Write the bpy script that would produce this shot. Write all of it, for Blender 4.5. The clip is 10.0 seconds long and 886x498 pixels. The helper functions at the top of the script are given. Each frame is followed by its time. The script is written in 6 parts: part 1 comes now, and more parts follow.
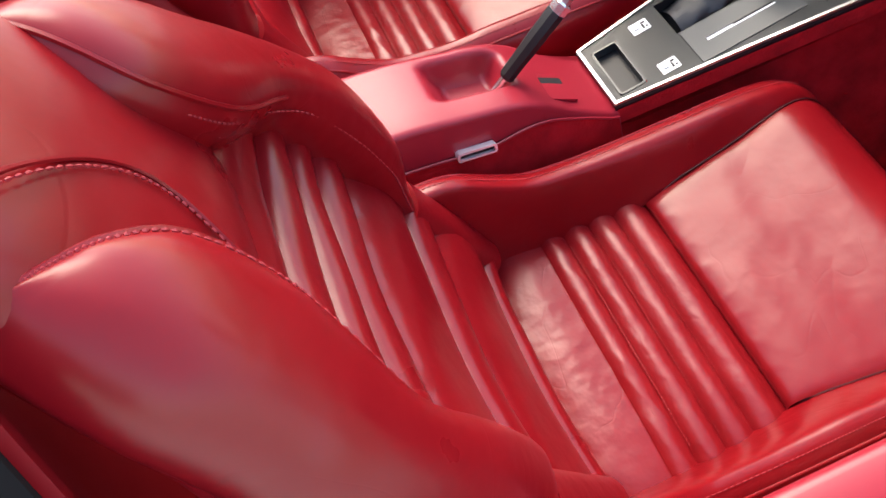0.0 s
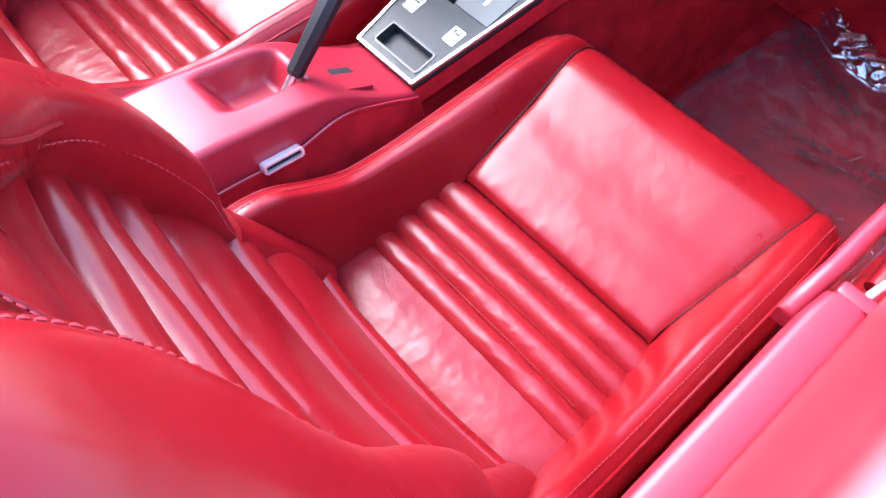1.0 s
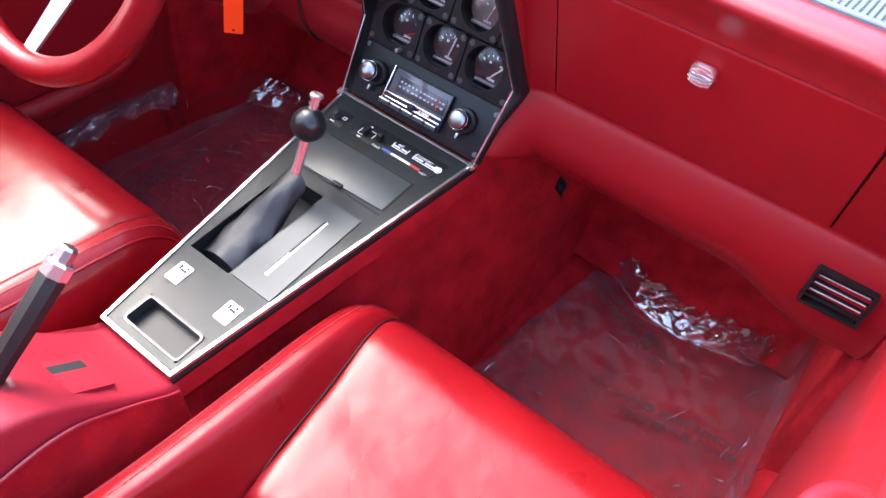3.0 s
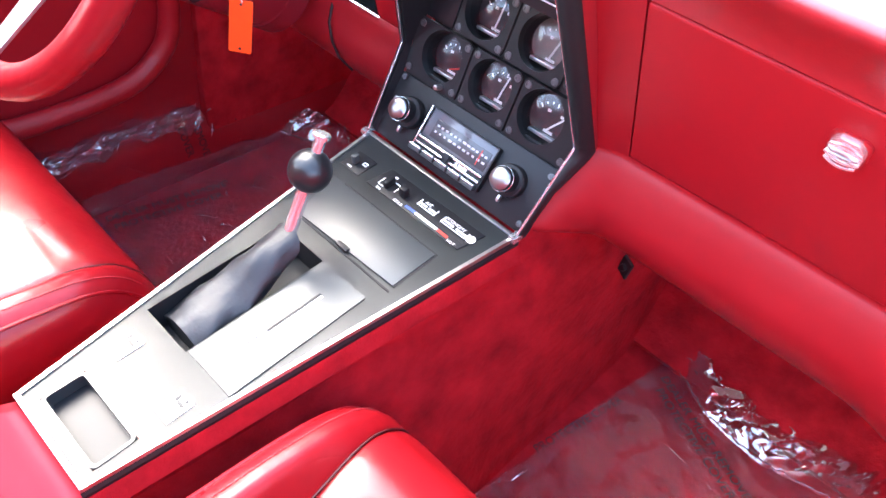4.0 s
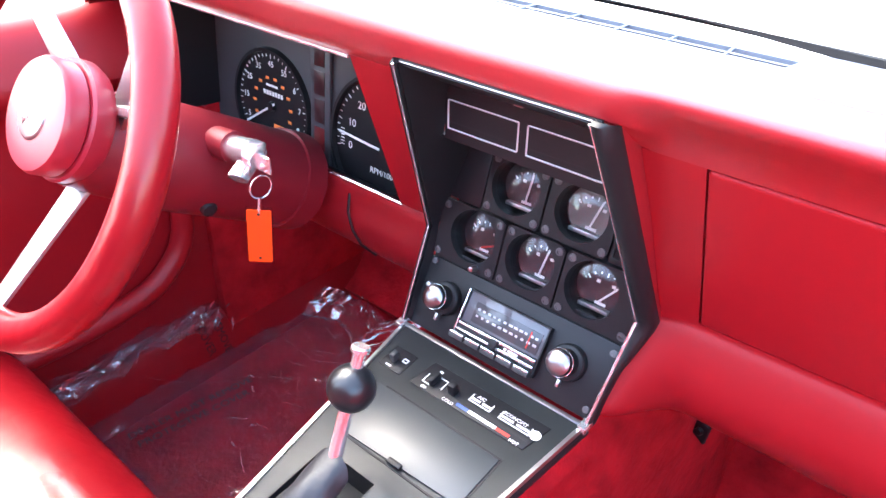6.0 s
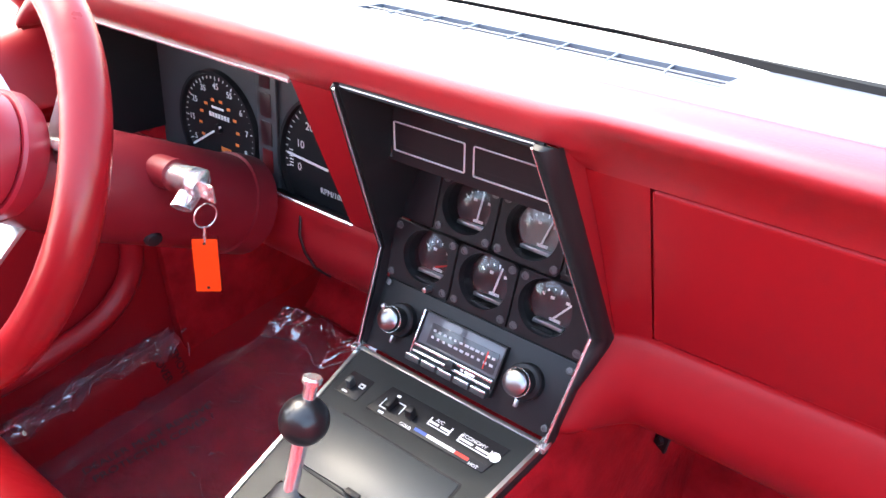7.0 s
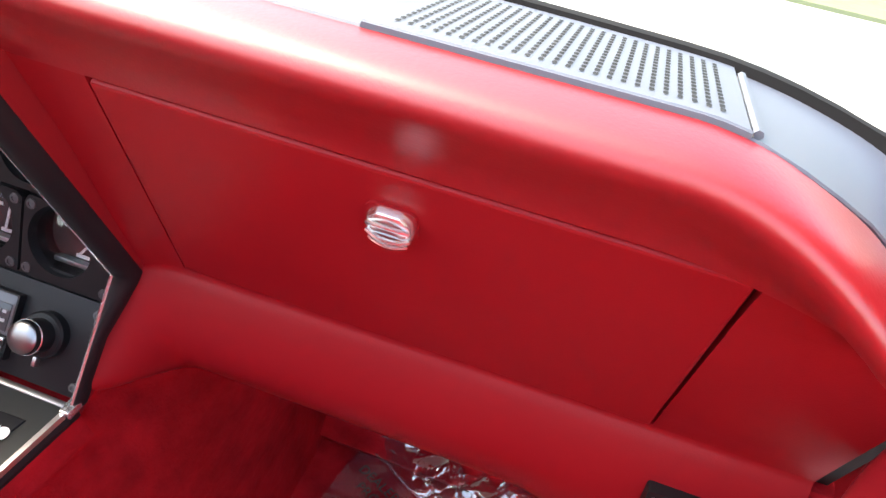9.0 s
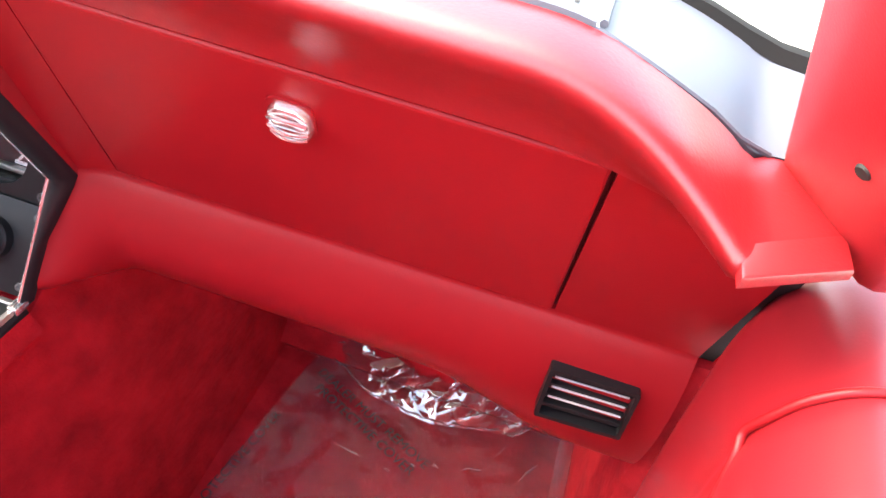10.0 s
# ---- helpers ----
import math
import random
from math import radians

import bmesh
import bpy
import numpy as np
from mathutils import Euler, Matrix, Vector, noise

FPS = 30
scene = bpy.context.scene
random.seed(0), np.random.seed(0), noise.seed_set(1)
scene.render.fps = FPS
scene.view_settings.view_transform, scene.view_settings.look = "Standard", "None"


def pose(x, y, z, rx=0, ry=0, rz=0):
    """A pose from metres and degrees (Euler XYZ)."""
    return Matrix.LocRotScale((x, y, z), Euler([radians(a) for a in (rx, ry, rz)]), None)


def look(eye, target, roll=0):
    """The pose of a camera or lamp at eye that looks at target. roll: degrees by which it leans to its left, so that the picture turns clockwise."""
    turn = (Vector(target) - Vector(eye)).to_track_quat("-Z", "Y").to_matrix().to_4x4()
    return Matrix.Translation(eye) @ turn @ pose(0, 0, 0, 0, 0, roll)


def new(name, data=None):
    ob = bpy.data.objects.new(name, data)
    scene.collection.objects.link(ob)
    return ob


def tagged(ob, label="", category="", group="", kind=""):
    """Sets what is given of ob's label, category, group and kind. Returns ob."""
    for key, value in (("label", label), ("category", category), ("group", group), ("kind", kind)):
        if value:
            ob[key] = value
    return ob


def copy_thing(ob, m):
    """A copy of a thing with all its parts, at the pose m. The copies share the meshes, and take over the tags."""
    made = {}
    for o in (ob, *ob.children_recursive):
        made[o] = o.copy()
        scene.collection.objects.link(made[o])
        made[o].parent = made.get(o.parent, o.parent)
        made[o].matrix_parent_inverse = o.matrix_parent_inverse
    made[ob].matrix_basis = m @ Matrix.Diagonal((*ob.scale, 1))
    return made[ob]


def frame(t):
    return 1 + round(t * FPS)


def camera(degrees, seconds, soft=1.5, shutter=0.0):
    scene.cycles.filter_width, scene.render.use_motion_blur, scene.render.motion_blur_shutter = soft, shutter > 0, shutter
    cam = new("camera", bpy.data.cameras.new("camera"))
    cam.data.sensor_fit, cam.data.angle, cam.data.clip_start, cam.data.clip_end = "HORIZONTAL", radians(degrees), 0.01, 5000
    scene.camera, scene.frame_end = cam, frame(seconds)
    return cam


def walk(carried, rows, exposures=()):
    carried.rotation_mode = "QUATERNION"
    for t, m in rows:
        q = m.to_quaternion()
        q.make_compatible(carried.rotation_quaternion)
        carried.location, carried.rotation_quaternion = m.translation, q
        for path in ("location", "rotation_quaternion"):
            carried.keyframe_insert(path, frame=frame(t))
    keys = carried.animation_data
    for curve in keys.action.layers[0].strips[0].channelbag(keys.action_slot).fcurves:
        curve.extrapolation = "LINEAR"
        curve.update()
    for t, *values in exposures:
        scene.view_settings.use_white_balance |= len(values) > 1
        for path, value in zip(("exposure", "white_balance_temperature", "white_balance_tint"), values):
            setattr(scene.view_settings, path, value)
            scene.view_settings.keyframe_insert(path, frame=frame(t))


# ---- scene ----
cam = camera(62.6, 10.0)
PATH = [
    (0, (0.65, -0.775, 1.138), (-0.376, -0.746, -0.578), -23.8),
    (0.5, (0.604, -0.813, 1.097), (-0.269, -0.527, -0.679), -15.4),
    (1, (0.59, -0.818, 1.079), (-0.146, -0.294, -0.706), -7.6),
    (1.5, (0.561, -0.817, 1.049), (-0.092, -0.158, -0.723), -0.9),
    (2, (0.546, -0.795, 1.018), (-0.136, 0.12, -0.625), 7.0),
    (2.5, (0.517, -0.75, 0.984), (-0.183, 0.388, -0.505), 10.0),
    (2.7, (0.506, -0.722, 0.98), (-0.186, 0.483, -0.459), 10.1),
    (3.8, (0.426, -0.531, 0.912), (-0.415, 0.61, -0.498), 8.5),
    (4, (0.409, -0.506, 0.873), (-0.472, 0.647, -0.503), 10.1),
    (4.5, (0.375, -0.473, 0.836), (-0.527, 0.775, -0.44), 8.0),
    (5, (0.347, -0.455, 0.828), (-0.651, 0.837, -0.327), 4.2),
    (5.5, (0.337, -0.463, 0.852), (-0.727, 0.813, -0.261), 1.1),
    (5.7, (0.332, -0.466, 0.863), (-0.745, 0.812, -0.236), 1.1),
    (6.8, (0.321, -0.441, 0.882), (-0.74, 0.866, -0.198), -0.6),
    (7, (0.327, -0.441, 0.882), (-0.687, 0.906, -0.194), 0.4),
    (7.5, (0.358, -0.395, 0.868), (-0.493, 1.046, -0.226), 2.9),
    (8, (0.384, -0.353, 0.848), (-0.242, 1.16, -0.3), 6.8),
    (8.5, (0.404, -0.327, 0.828), (-0.107, 1.221, -0.33), 9.5),
    (9, (0.44, -0.299, 0.83), (0.116, 1.294, -0.334), 11.0),
    (9.3, (0.467, -0.284, 0.838), (0.232, 1.263, -0.407), 11.9),
    (9.5, (0.477, -0.298, 0.835), (0.262, 1.256, -0.405), 12.2),
    (10, (0.498, -0.319, 0.842), (0.271, 1.168, -0.476), 12.1),
]
EXPOSURE = [(0.0, 2.08, 7000, 9), (0.5, 2.62, 5800, 12), (1.0, 2.98, 5500, 12), (1.5, 2.86, 5500, 12), (2.5, 2.85, 6200, 10), (4.0, 4.07, 6500, 10), (5.0, 4.22, 6500, 10), (5.5, 4.2, 6500, 10), (7.0, 3.62, 7000, 8), (8.0, 3.17, 7600, 8), (8.5, 3.32, 7600, 9), (9.0, 3.02, 8000, 8), (9.5, 3.32, 8000, 8), (10.0, 3.72, 8200, 8)]
walk(cam, [(t, look(eye, target, roll)) for t, eye, target, roll in PATH], EXPOSURE)

# ---- world, sun, exposure ----
world = bpy.data.worlds.new("sky")
scene.world = world
world.use_nodes = True
wn = world.node_tree
wbg = wn.nodes["Background"]
sky = wn.nodes.new("ShaderNodeTexSky")
sky.sky_type = "NISHITA"
sky.sun_disc = False
sky.sun_elevation, sky.sun_rotation = radians(50), radians(-84)
sky.air_density, sky.dust_density = 1.2, 2.5
wn.links.new(sky.outputs[0], wbg.inputs[0])
wbg.inputs[1].default_value = 0.15
sun_data = bpy.data.lights.new("sun", "SUN")
sun_data.energy, sun_data.angle, sun_data.color = 0.8, radians(45), (1.0, 0.96, 0.90)
sun = new("sun", sun_data)
sun.matrix_world = look((-2.49, 0.26, 2.98), (0, 0, 0))


# ---- materials ----
def mat(name, base, rough=0.5, metal=0.0, spec=0.5, vary=0.12, vscale=9.0, bump=0.0, bscale=300.0, big=0.0, bigscale=12.0, coat=0.0, sheen=0.0, rvary=0.08, crease=0.0):
    m = bpy.data.materials.new(name)
    m.use_nodes = True
    nt = m.node_tree
    b = nt.nodes["Principled BSDF"]
    b.inputs["Roughness"].default_value, b.inputs["Metallic"].default_value = rough, metal
    b.inputs["Specular IOR Level"].default_value = spec
    b.inputs["Coat Weight"].default_value, b.inputs["Coat Roughness"].default_value = coat, 0.12
    b.inputs["Sheen Weight"].default_value = sheen
    if sheen:
        b.inputs["Sheen Tint"].default_value = (base[0], base[1] * 3, base[2] * 3, 1)
        b.inputs["Sheen Roughness"].default_value = 0.4
    tc = nt.nodes.new("ShaderNodeTexCoord")
    n1 = nt.nodes.new("ShaderNodeTexNoise")
    n1.inputs["Scale"].default_value, n1.inputs["Detail"].default_value = vscale, 5
    nt.links.new(tc.outputs["Object"], n1.inputs["Vector"])
    ramp = nt.nodes.new("ShaderNodeMix")
    ramp.data_type = "RGBA"
    ramp.inputs[6].default_value = (*[c * (1 - vary) for c in base], 1)
    ramp.inputs[7].default_value = (*[min(1, c * (1 + vary)) for c in base], 1)
    nt.links.new(n1.outputs["Fac"], ramp.inputs[0])
    nt.links.new(ramp.outputs[2], b.inputs["Base Color"])
    if rvary:
        mr = nt.nodes.new("ShaderNodeMapRange")
        mr.inputs[3].default_value, mr.inputs[4].default_value = max(0.02, rough - rvary), min(1, rough + rvary)
        nt.links.new(n1.outputs["Fac"], mr.inputs[0])
        nt.links.new(mr.outputs[0], b.inputs["Roughness"])
    last = None
    if crease:
        cn = nt.nodes.new("ShaderNodeTexNoise")
        cn.inputs["Scale"].default_value, cn.inputs["Detail"].default_value, cn.inputs["Distortion"].default_value = 6.0, 1.5, 0.8
        nt.links.new(tc.outputs["Object"], cn.inputs["Vector"])
        sub, ab, mr2, bp = (nt.nodes.new(k) for k in ("ShaderNodeMath", "ShaderNodeMath", "ShaderNodeMapRange", "ShaderNodeBump"))
        sub.operation, ab.operation = "SUBTRACT", "ABSOLUTE"
        sub.inputs[1].default_value = 0.5
        mr2.inputs[1].default_value, mr2.inputs[2].default_value = 0.0, 0.007
        nt.links.new(cn.outputs["Fac"], sub.inputs[0])
        nt.links.new(sub.outputs[0], ab.inputs[0])
        nt.links.new(ab.outputs[0], mr2.inputs[0])
        nt.links.new(mr2.outputs[0], bp.inputs["Height"])
        bp.inputs["Strength"].default_value, bp.inputs["Distance"].default_value = crease, 0.0015
        last = bp
    for amount, size in ((big, bigscale), (bump, bscale)):
        if amount:
            n2 = nt.nodes.new("ShaderNodeTexNoise")
            n2.inputs["Scale"].default_value, n2.inputs["Detail"].default_value = size, 3
            nt.links.new(tc.outputs["Object"], n2.inputs["Vector"])
            bp = nt.nodes.new("ShaderNodeBump")
            bp.inputs["Strength"].default_value, bp.inputs["Distance"].default_value = amount, 0.25 / size
            nt.links.new(n2.outputs["Fac"], bp.inputs["Height"])
            if last:
                nt.links.new(last.outputs[0], bp.inputs["Normal"])
            last = bp
    if last:
        nt.links.new(last.outputs[0], b.inputs["Normal"])
    return m


leather = mat("red_leather", (0.205, 0.004, 0.0075), 0.30, spec=0.34, vary=0.18, bump=0.10, bscale=900, big=0.15, bigscale=13, coat=0.07, crease=0.06)
insert_leather = mat("worn_red_leather", (0.215, 0.005, 0.0085), 0.37, spec=0.36, vary=0.2, bump=0.12, bscale=700, big=0.34, bigscale=24, coat=0.14, crease=0.13)
vinyl = mat("red_vinyl", (0.27, 0.0065, 0.0115), 0.42, spec=0.35, vary=0.06, bump=0.18, bscale=700)
padvinyl = mat("red_grained_vinyl", (0.26, 0.006, 0.011), 0.40, spec=1.0, vary=0.06, bump=0.25, bscale=420)
door_vinyl = mat("pinkish_red_vinyl", (0.30, 0.010, 0.018), 0.38, spec=0.8, vary=0.06, bump=0.18, bscale=700)
hard_red = mat("red_moulded_plastic", (0.29, 0.013, 0.026), 0.38, vary=0.05, bump=0.12, bscale=900)
carpet = mat("red_carpet", (0.34, 0.010, 0.016), 0.95, spec=0.1, vary=0.75, vscale=23, bump=1.0, bscale=420, big=0.8, bigscale=90, sheen=0.35)
black = mat("black_plastic", (0.012, 0.012, 0.0135), 0.42, spec=0.24, vary=0.2, bump=0.06, bscale=900)
cluster_grey = mat("dark_grey_plastic", (0.045, 0.045, 0.05), 0.45, vary=0.1, bump=0.06, bscale=900)
satin = mat("satin_black_plate", (0.030, 0.035, 0.036), 0.42, vary=0.15, bump=0.03, bscale=1200, spec=0.55, coat=0.05)
column_red = mat("dark_red_plastic", (0.15, 0.007, 0.013), 0.45, spec=0.35, vary=0.08, bump=0.15, bscale=800)
thread = mat("pale_red_thread", (0.30, 0.018, 0.026), 0.6, vary=0.2)
seam_red = mat("dark_red_seam", (0.05, 0.003, 0.005), 0.6)
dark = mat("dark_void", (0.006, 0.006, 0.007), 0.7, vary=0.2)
rubber = mat("black_rubber", (0.010, 0.010, 0.011), 0.9, spec=0.15, vary=0.2)
screw_metal = mat("dull_screw_metal", (0.09, 0.09, 0.095), 0.35, metal=0.4, vary=0.1)
# chrome rims and slat trims, their white glare put into a pale base
vent_metal = mat("glare_pale_rim", (0.62, 0.62, 0.64), 0.35, metal=0.25, vary=0.05)
knob_metal = mat("turned_metal", (0.30, 0.30, 0.31), 0.30, metal=1.0, vary=0.04)
chrome = mat("chrome", (0.86, 0.86, 0.86), 0.20, metal=0.88, vary=0.03, rvary=0.04)
belt_chrome = mat("worn_chrome", (0.85, 0.85, 0.87), 0.30, metal=0.6, vary=0.03)
brushed = mat("brushed_metal", (0.46, 0.46, 0.47), 0.33, metal=1.0, vary=0.05)
white = mat("white_print", (0.75, 0.75, 0.74), 0.5, vary=0.03)
blue = mat("blue_print", (0.05, 0.10, 0.35), 0.5, vary=0.03)
redprint = mat("red_print", (0.5, 0.03, 0.02), 0.5, vary=0.03)
orange = mat("orange_print", (0.8, 0.20, 0.04), 0.5, vary=0.03)
tag_mat = mat("orange_plastic", (0.85, 0.055, 0.004), 0.35, vary=0.05)
boot_mat = mat("black_leather", (0.016, 0.016, 0.018), 0.50, vary=0.2, bump=0.2, bscale=700, big=0.3, bigscale=40)
grey_top = mat("blue_grey_dash_top", (0.088, 0.101, 0.132), 0.50, vary=0.06, bump=0.15, bscale=700)
bodypaint = mat("white_paint", (0.80, 0.80, 0.79), 0.25, vary=0.02, coat=0.5)
concrete = mat("pale_concrete", (0.50, 0.49, 0.46), 0.85, vary=0.15, vscale=2, bump=0.3, bscale=60)
grass_mat = mat("grass", (0.17, 0.20, 0.115), 0.8, vary=0.5, vscale=1.5, bump=0.6, bscale=15)
leaf_mat = mat("foliage", (0.06, 0.11, 0.03), 0.7, vary=0.5, vscale=4)
bark = mat("bark", (0.12, 0.09, 0.06), 0.9, vary=0.3, bump=0.5, bscale=40)
ink = mat("dark_print", (0.012, 0.004, 0.008), 0.5, vary=0.1)


def clear(name, tint, gloss=0.04, slant=0.85, bump=0.0, bscale=60.0, rough=0.03, haze=0.0):
    """A thin clear sheet: see-through, with a gloss that grows at a slant."""
    m = bpy.data.materials.new(name)
    m.use_nodes = True
    nt = m.node_tree
    nt.nodes.remove(nt.nodes["Principled BSDF"])
    tr, gl, fr, mix, pw, sc = (nt.nodes.new(k) for k in ("ShaderNodeBsdfTransparent", "ShaderNodeBsdfGlossy", "ShaderNodeLayerWeight", "ShaderNodeMixShader", "ShaderNodeMath", "ShaderNodeMath"))
    pw.operation, sc.operation = "POWER", "MULTIPLY_ADD"
    pw.inputs[1].default_value, sc.inputs[1].default_value, sc.inputs[2].default_value = 4.5, slant, gloss
    tr.inputs[0].default_value = (*tint, 1)
    gl.inputs["Roughness"].default_value = rough
    fr.inputs[0].default_value = 0.5
    nt.links.new(fr.outputs["Facing"], pw.inputs[0])
    nt.links.new(pw.outputs[0], sc.inputs[0])
    nt.links.new(sc.outputs[0], mix.inputs[0])
    nt.links.new(tr.outputs[0], mix.inputs[1])
    nt.links.new(gl.outputs[0], mix.inputs[2])
    nt.links.new(mix.outputs[0], nt.nodes["Material Output"].inputs[0])
    if haze:
        df, hz = nt.nodes.new("ShaderNodeBsdfDiffuse"), nt.nodes.new("ShaderNodeMixShader")
        # purple-red haze stands in for the red cabin reflected in the film
        df.inputs[0].default_value = (0.62, 0.40, 0.50, 1)
        hz.inputs[0].default_value = haze
        nt.links.new(mix.outputs[0], hz.inputs[1])
        nt.links.new(df.outputs[0], hz.inputs[2])
        nt.links.new(hz.outputs[0], nt.nodes["Material Output"].inputs[0])
    if bump:
        tc, n, bp = (nt.nodes.new(k) for k in ("ShaderNodeTexCoord", "ShaderNodeTexNoise", "ShaderNodeBump"))
        n.inputs["Scale"].default_value, n.inputs["Detail"].default_value = bscale, 2
        bp.inputs["Strength"].default_value, bp.inputs["Distance"].default_value = bump, 0.004
        nt.links.new(tc.outputs["Object"], n.inputs["Vector"])
        nt.links.new(n.outputs["Fac"], bp.inputs["Height"])
        nt.links.new(bp.outputs[0], gl.inputs["Normal"])
        nt.links.new(bp.outputs[0], fr.inputs["Normal"])
    return m


# pale material for film creases and the glints drawn along them
edge_mat = clear("film_crease_glint", (0.9, 0.86, 0.9), 0.55, 0.4, 0.0, 60, 0.12, 0.30)
# purplish tint and haze carry painted reflections; the film itself is colourless
film_mat = clear("clear_film", (0.80, 0.63, 0.74), 0.045, 0.6, 0.32, 30, 0.08, 0.060)
fold_mat = clear("bunched_film", (0.80, 0.74, 0.80), 0.30, 0.6, 0.0, 26, 0.06, 0.06)
lens_mat = clear("gauge_lens", (0.92, 0.92, 0.92), 0.03)
glass_mat = clear("windshield_glass", (0.96, 0.97, 0.97), 0.01, 0.08)

# ---- builders ----
origin = {}


def thing(name, at, label, category, group="", kind=""):
    ob = new(name)
    ob.location = at
    ob.empty_display_size = 0.05
    origin[ob] = Vector(at)
    return tagged(ob, label, category, group, kind)


def part(name, bm, material, parent=None, label="", smooth=35):
    bmesh.ops.recalc_face_normals(bm, faces=bm.faces[:])
    if parent:
        bm.transform(Matrix.Translation(-origin[parent]))
    for f in bm.faces:
        f.smooth = smooth > 0
    if smooth > 0:
        lim = radians(smooth)
        for e in bm.edges:
            if len(e.link_faces) == 2 and e.calc_face_angle(0) > lim:
                e.smooth = False
    me = bpy.data.meshes.new(name)
    bm.to_mesh(me)
    bm.free()
    me.materials.append(material)
    ob = new(name, me)
    if parent:
        ob.parent = parent
        origin[ob] = origin[parent]
    else:
        origin[ob] = Vector((0, 0, 0))
    if label:
        ob["label"] = label
    return ob


def setting(name, bm, material, label, category, smooth=35):
    return tagged(part(name, bm, material, None, label, smooth), label, category, "", "structure")


def basis(o, u, v):
    """A matrix whose x and y axes run along u and v from o."""
    u, v = Vector(u).normalized(), Vector(v).normalized()
    w = u.cross(v).normalized()
    return Matrix.Translation(o) @ Matrix((u, v, w)).transposed().to_4x4()


def box(x0, x1, y0, y1, z0, z1, bev=0.0, m=None, seg=2):
    bm = bmesh.new()
    bmesh.ops.create_cube(bm, size=1)
    bm.transform(Matrix.Translation(((x0 + x1) / 2, (y0 + y1) / 2, (z0 + z1) / 2)) @ Matrix.Diagonal((x1 - x0, y1 - y0, z1 - z0, 1)))
    if bev:
        bmesh.ops.bevel(bm, geom=bm.edges[:], offset=bev, segments=seg, profile=0.5, affect="EDGES")
    if m:
        bm.transform(m)
    return bm


def join(*bms):
    out = bms[0]
    for b in bms[1:]:
        me = bpy.data.meshes.new("tmp")
        b.to_mesh(me)
        b.free()
        out.from_mesh(me)
        bpy.data.meshes.remove(me)
    return out


def grid(rows, closed_u=False, caps=False):
    """A skin over rows of points; closed_u joins each row's end to its start."""
    bm = bmesh.new()
    vs = [[bm.verts.new(p) for p in r] for r in rows]
    n = len(rows[0])
    for a, b in zip(vs, vs[1:]):
        for i in range(n if closed_u else n - 1):
            j = (i + 1) % n
            bm.faces.new((a[i], a[j], b[j], b[i]))
    if caps:
        for r in (vs[0], vs[-1]):
            bm.faces.new(r)
    return bm


def turn_faces(bm, out):
    """Makes an open skin's normals look along out."""
    bm.normal_update()
    if sum(f.normal.dot(Vector(out)) * f.calc_area() for f in bm.faces) < 0:
        bmesh.ops.reverse_faces(bm, faces=bm.faces[:])
    bm.normal_update()


def solid(rows, depth, out=None):
    """Rows of points as a shell of that thickness, away from the normals."""
    bm = grid(rows)
    bmesh.ops.recalc_face_normals(bm, faces=bm.faces[:])
    if out:
        turn_faces(bm, out)
    bmesh.ops.solidify(bm, geom=bm.faces[:], thickness=depth)
    return bm


def spline(pts, n):
    """n points along a smooth curve through pts."""
    pts = [Vector(p) for p in pts]
    out, k = [], len(pts) - 1
    for i in range(n):
        t = i / (n - 1) * k
        j = min(int(t), k - 1)
        f = t - j
        p1, p2 = pts[j], pts[j + 1]
        p0 = pts[j - 1] if j else p1 * 2 - p2
        p3 = pts[j + 2] if j + 2 <= k else p2 * 2 - p1
        out.append(0.5 * ((2 * p1) + (p2 - p0) * f + (2 * p0 - 5 * p1 + 4 * p2 - p3) * f * f + (3 * p1 - p0 - 3 * p2 + p3) * f ** 3))
    return out


def tube(pts, r, n=8, closed=False, flat=1.0):
    """A round bar along pts. r may be a function of 0..1."""
    pts = [Vector(p) for p in pts]
    k = len(pts)
    rows, up = [], None
    for i, p in enumerate(pts):
        a = pts[(i - 1) % k] if closed or i else p
        b = pts[(i + 1) % k] if closed or i < k - 1 else p
        d = (b - a).normalized()
        up = (up - d * up.dot(d)).normalized() if up else d.orthogonal().normalized()
        side = d.cross(up)
        rr = r(i / (k - 1)) if callable(r) else r
        rows.append([p + up * rr * math.cos(2 * math.pi * j / n) + side * rr * flat * math.sin(2 * math.pi * j / n) for j in range(n)])
    if closed:
        rows.append(rows[0])
        bm = grid(rows, True)
        bmesh.ops.remove_doubles(bm, verts=bm.verts[:], dist=1e-6)
        return bm
    return grid(rows, True, True)


def lathe(prof, m=None, n=28):
    """A profile of (radius, height) turned round z."""
    rows = [[(r * math.cos(2 * math.pi * j / n), r * math.sin(2 * math.pi * j / n), h) for j in range(n)] for r, h in prof]
    bm = grid(rows, True, True)
    bmesh.ops.remove_doubles(bm, verts=bm.verts[:], dist=1e-6)
    if m:
        bm.transform(m)
    return bm


def prism(poly, d0, d1, m=None, bev=0.0):
    """A polygon in x, y raised from z = d0 to d1."""
    bm = bmesh.new()
    a, b = [bm.verts.new((x, y, d0)) for x, y in poly], [bm.verts.new((x, y, d1)) for x, y in poly]
    bm.faces.new(a[::-1])
    top = bm.faces.new(b)
    k = len(poly)
    for i in range(k):
        j = (i + 1) % k
        bm.faces.new((a[i], a[j], b[j], b[i]))
    if bev:
        bmesh.ops.bevel(bm, geom=list(top.edges), offset=bev, segments=2, profile=0.5, affect="EDGES")
    if m:
        bm.transform(m)
    return bm


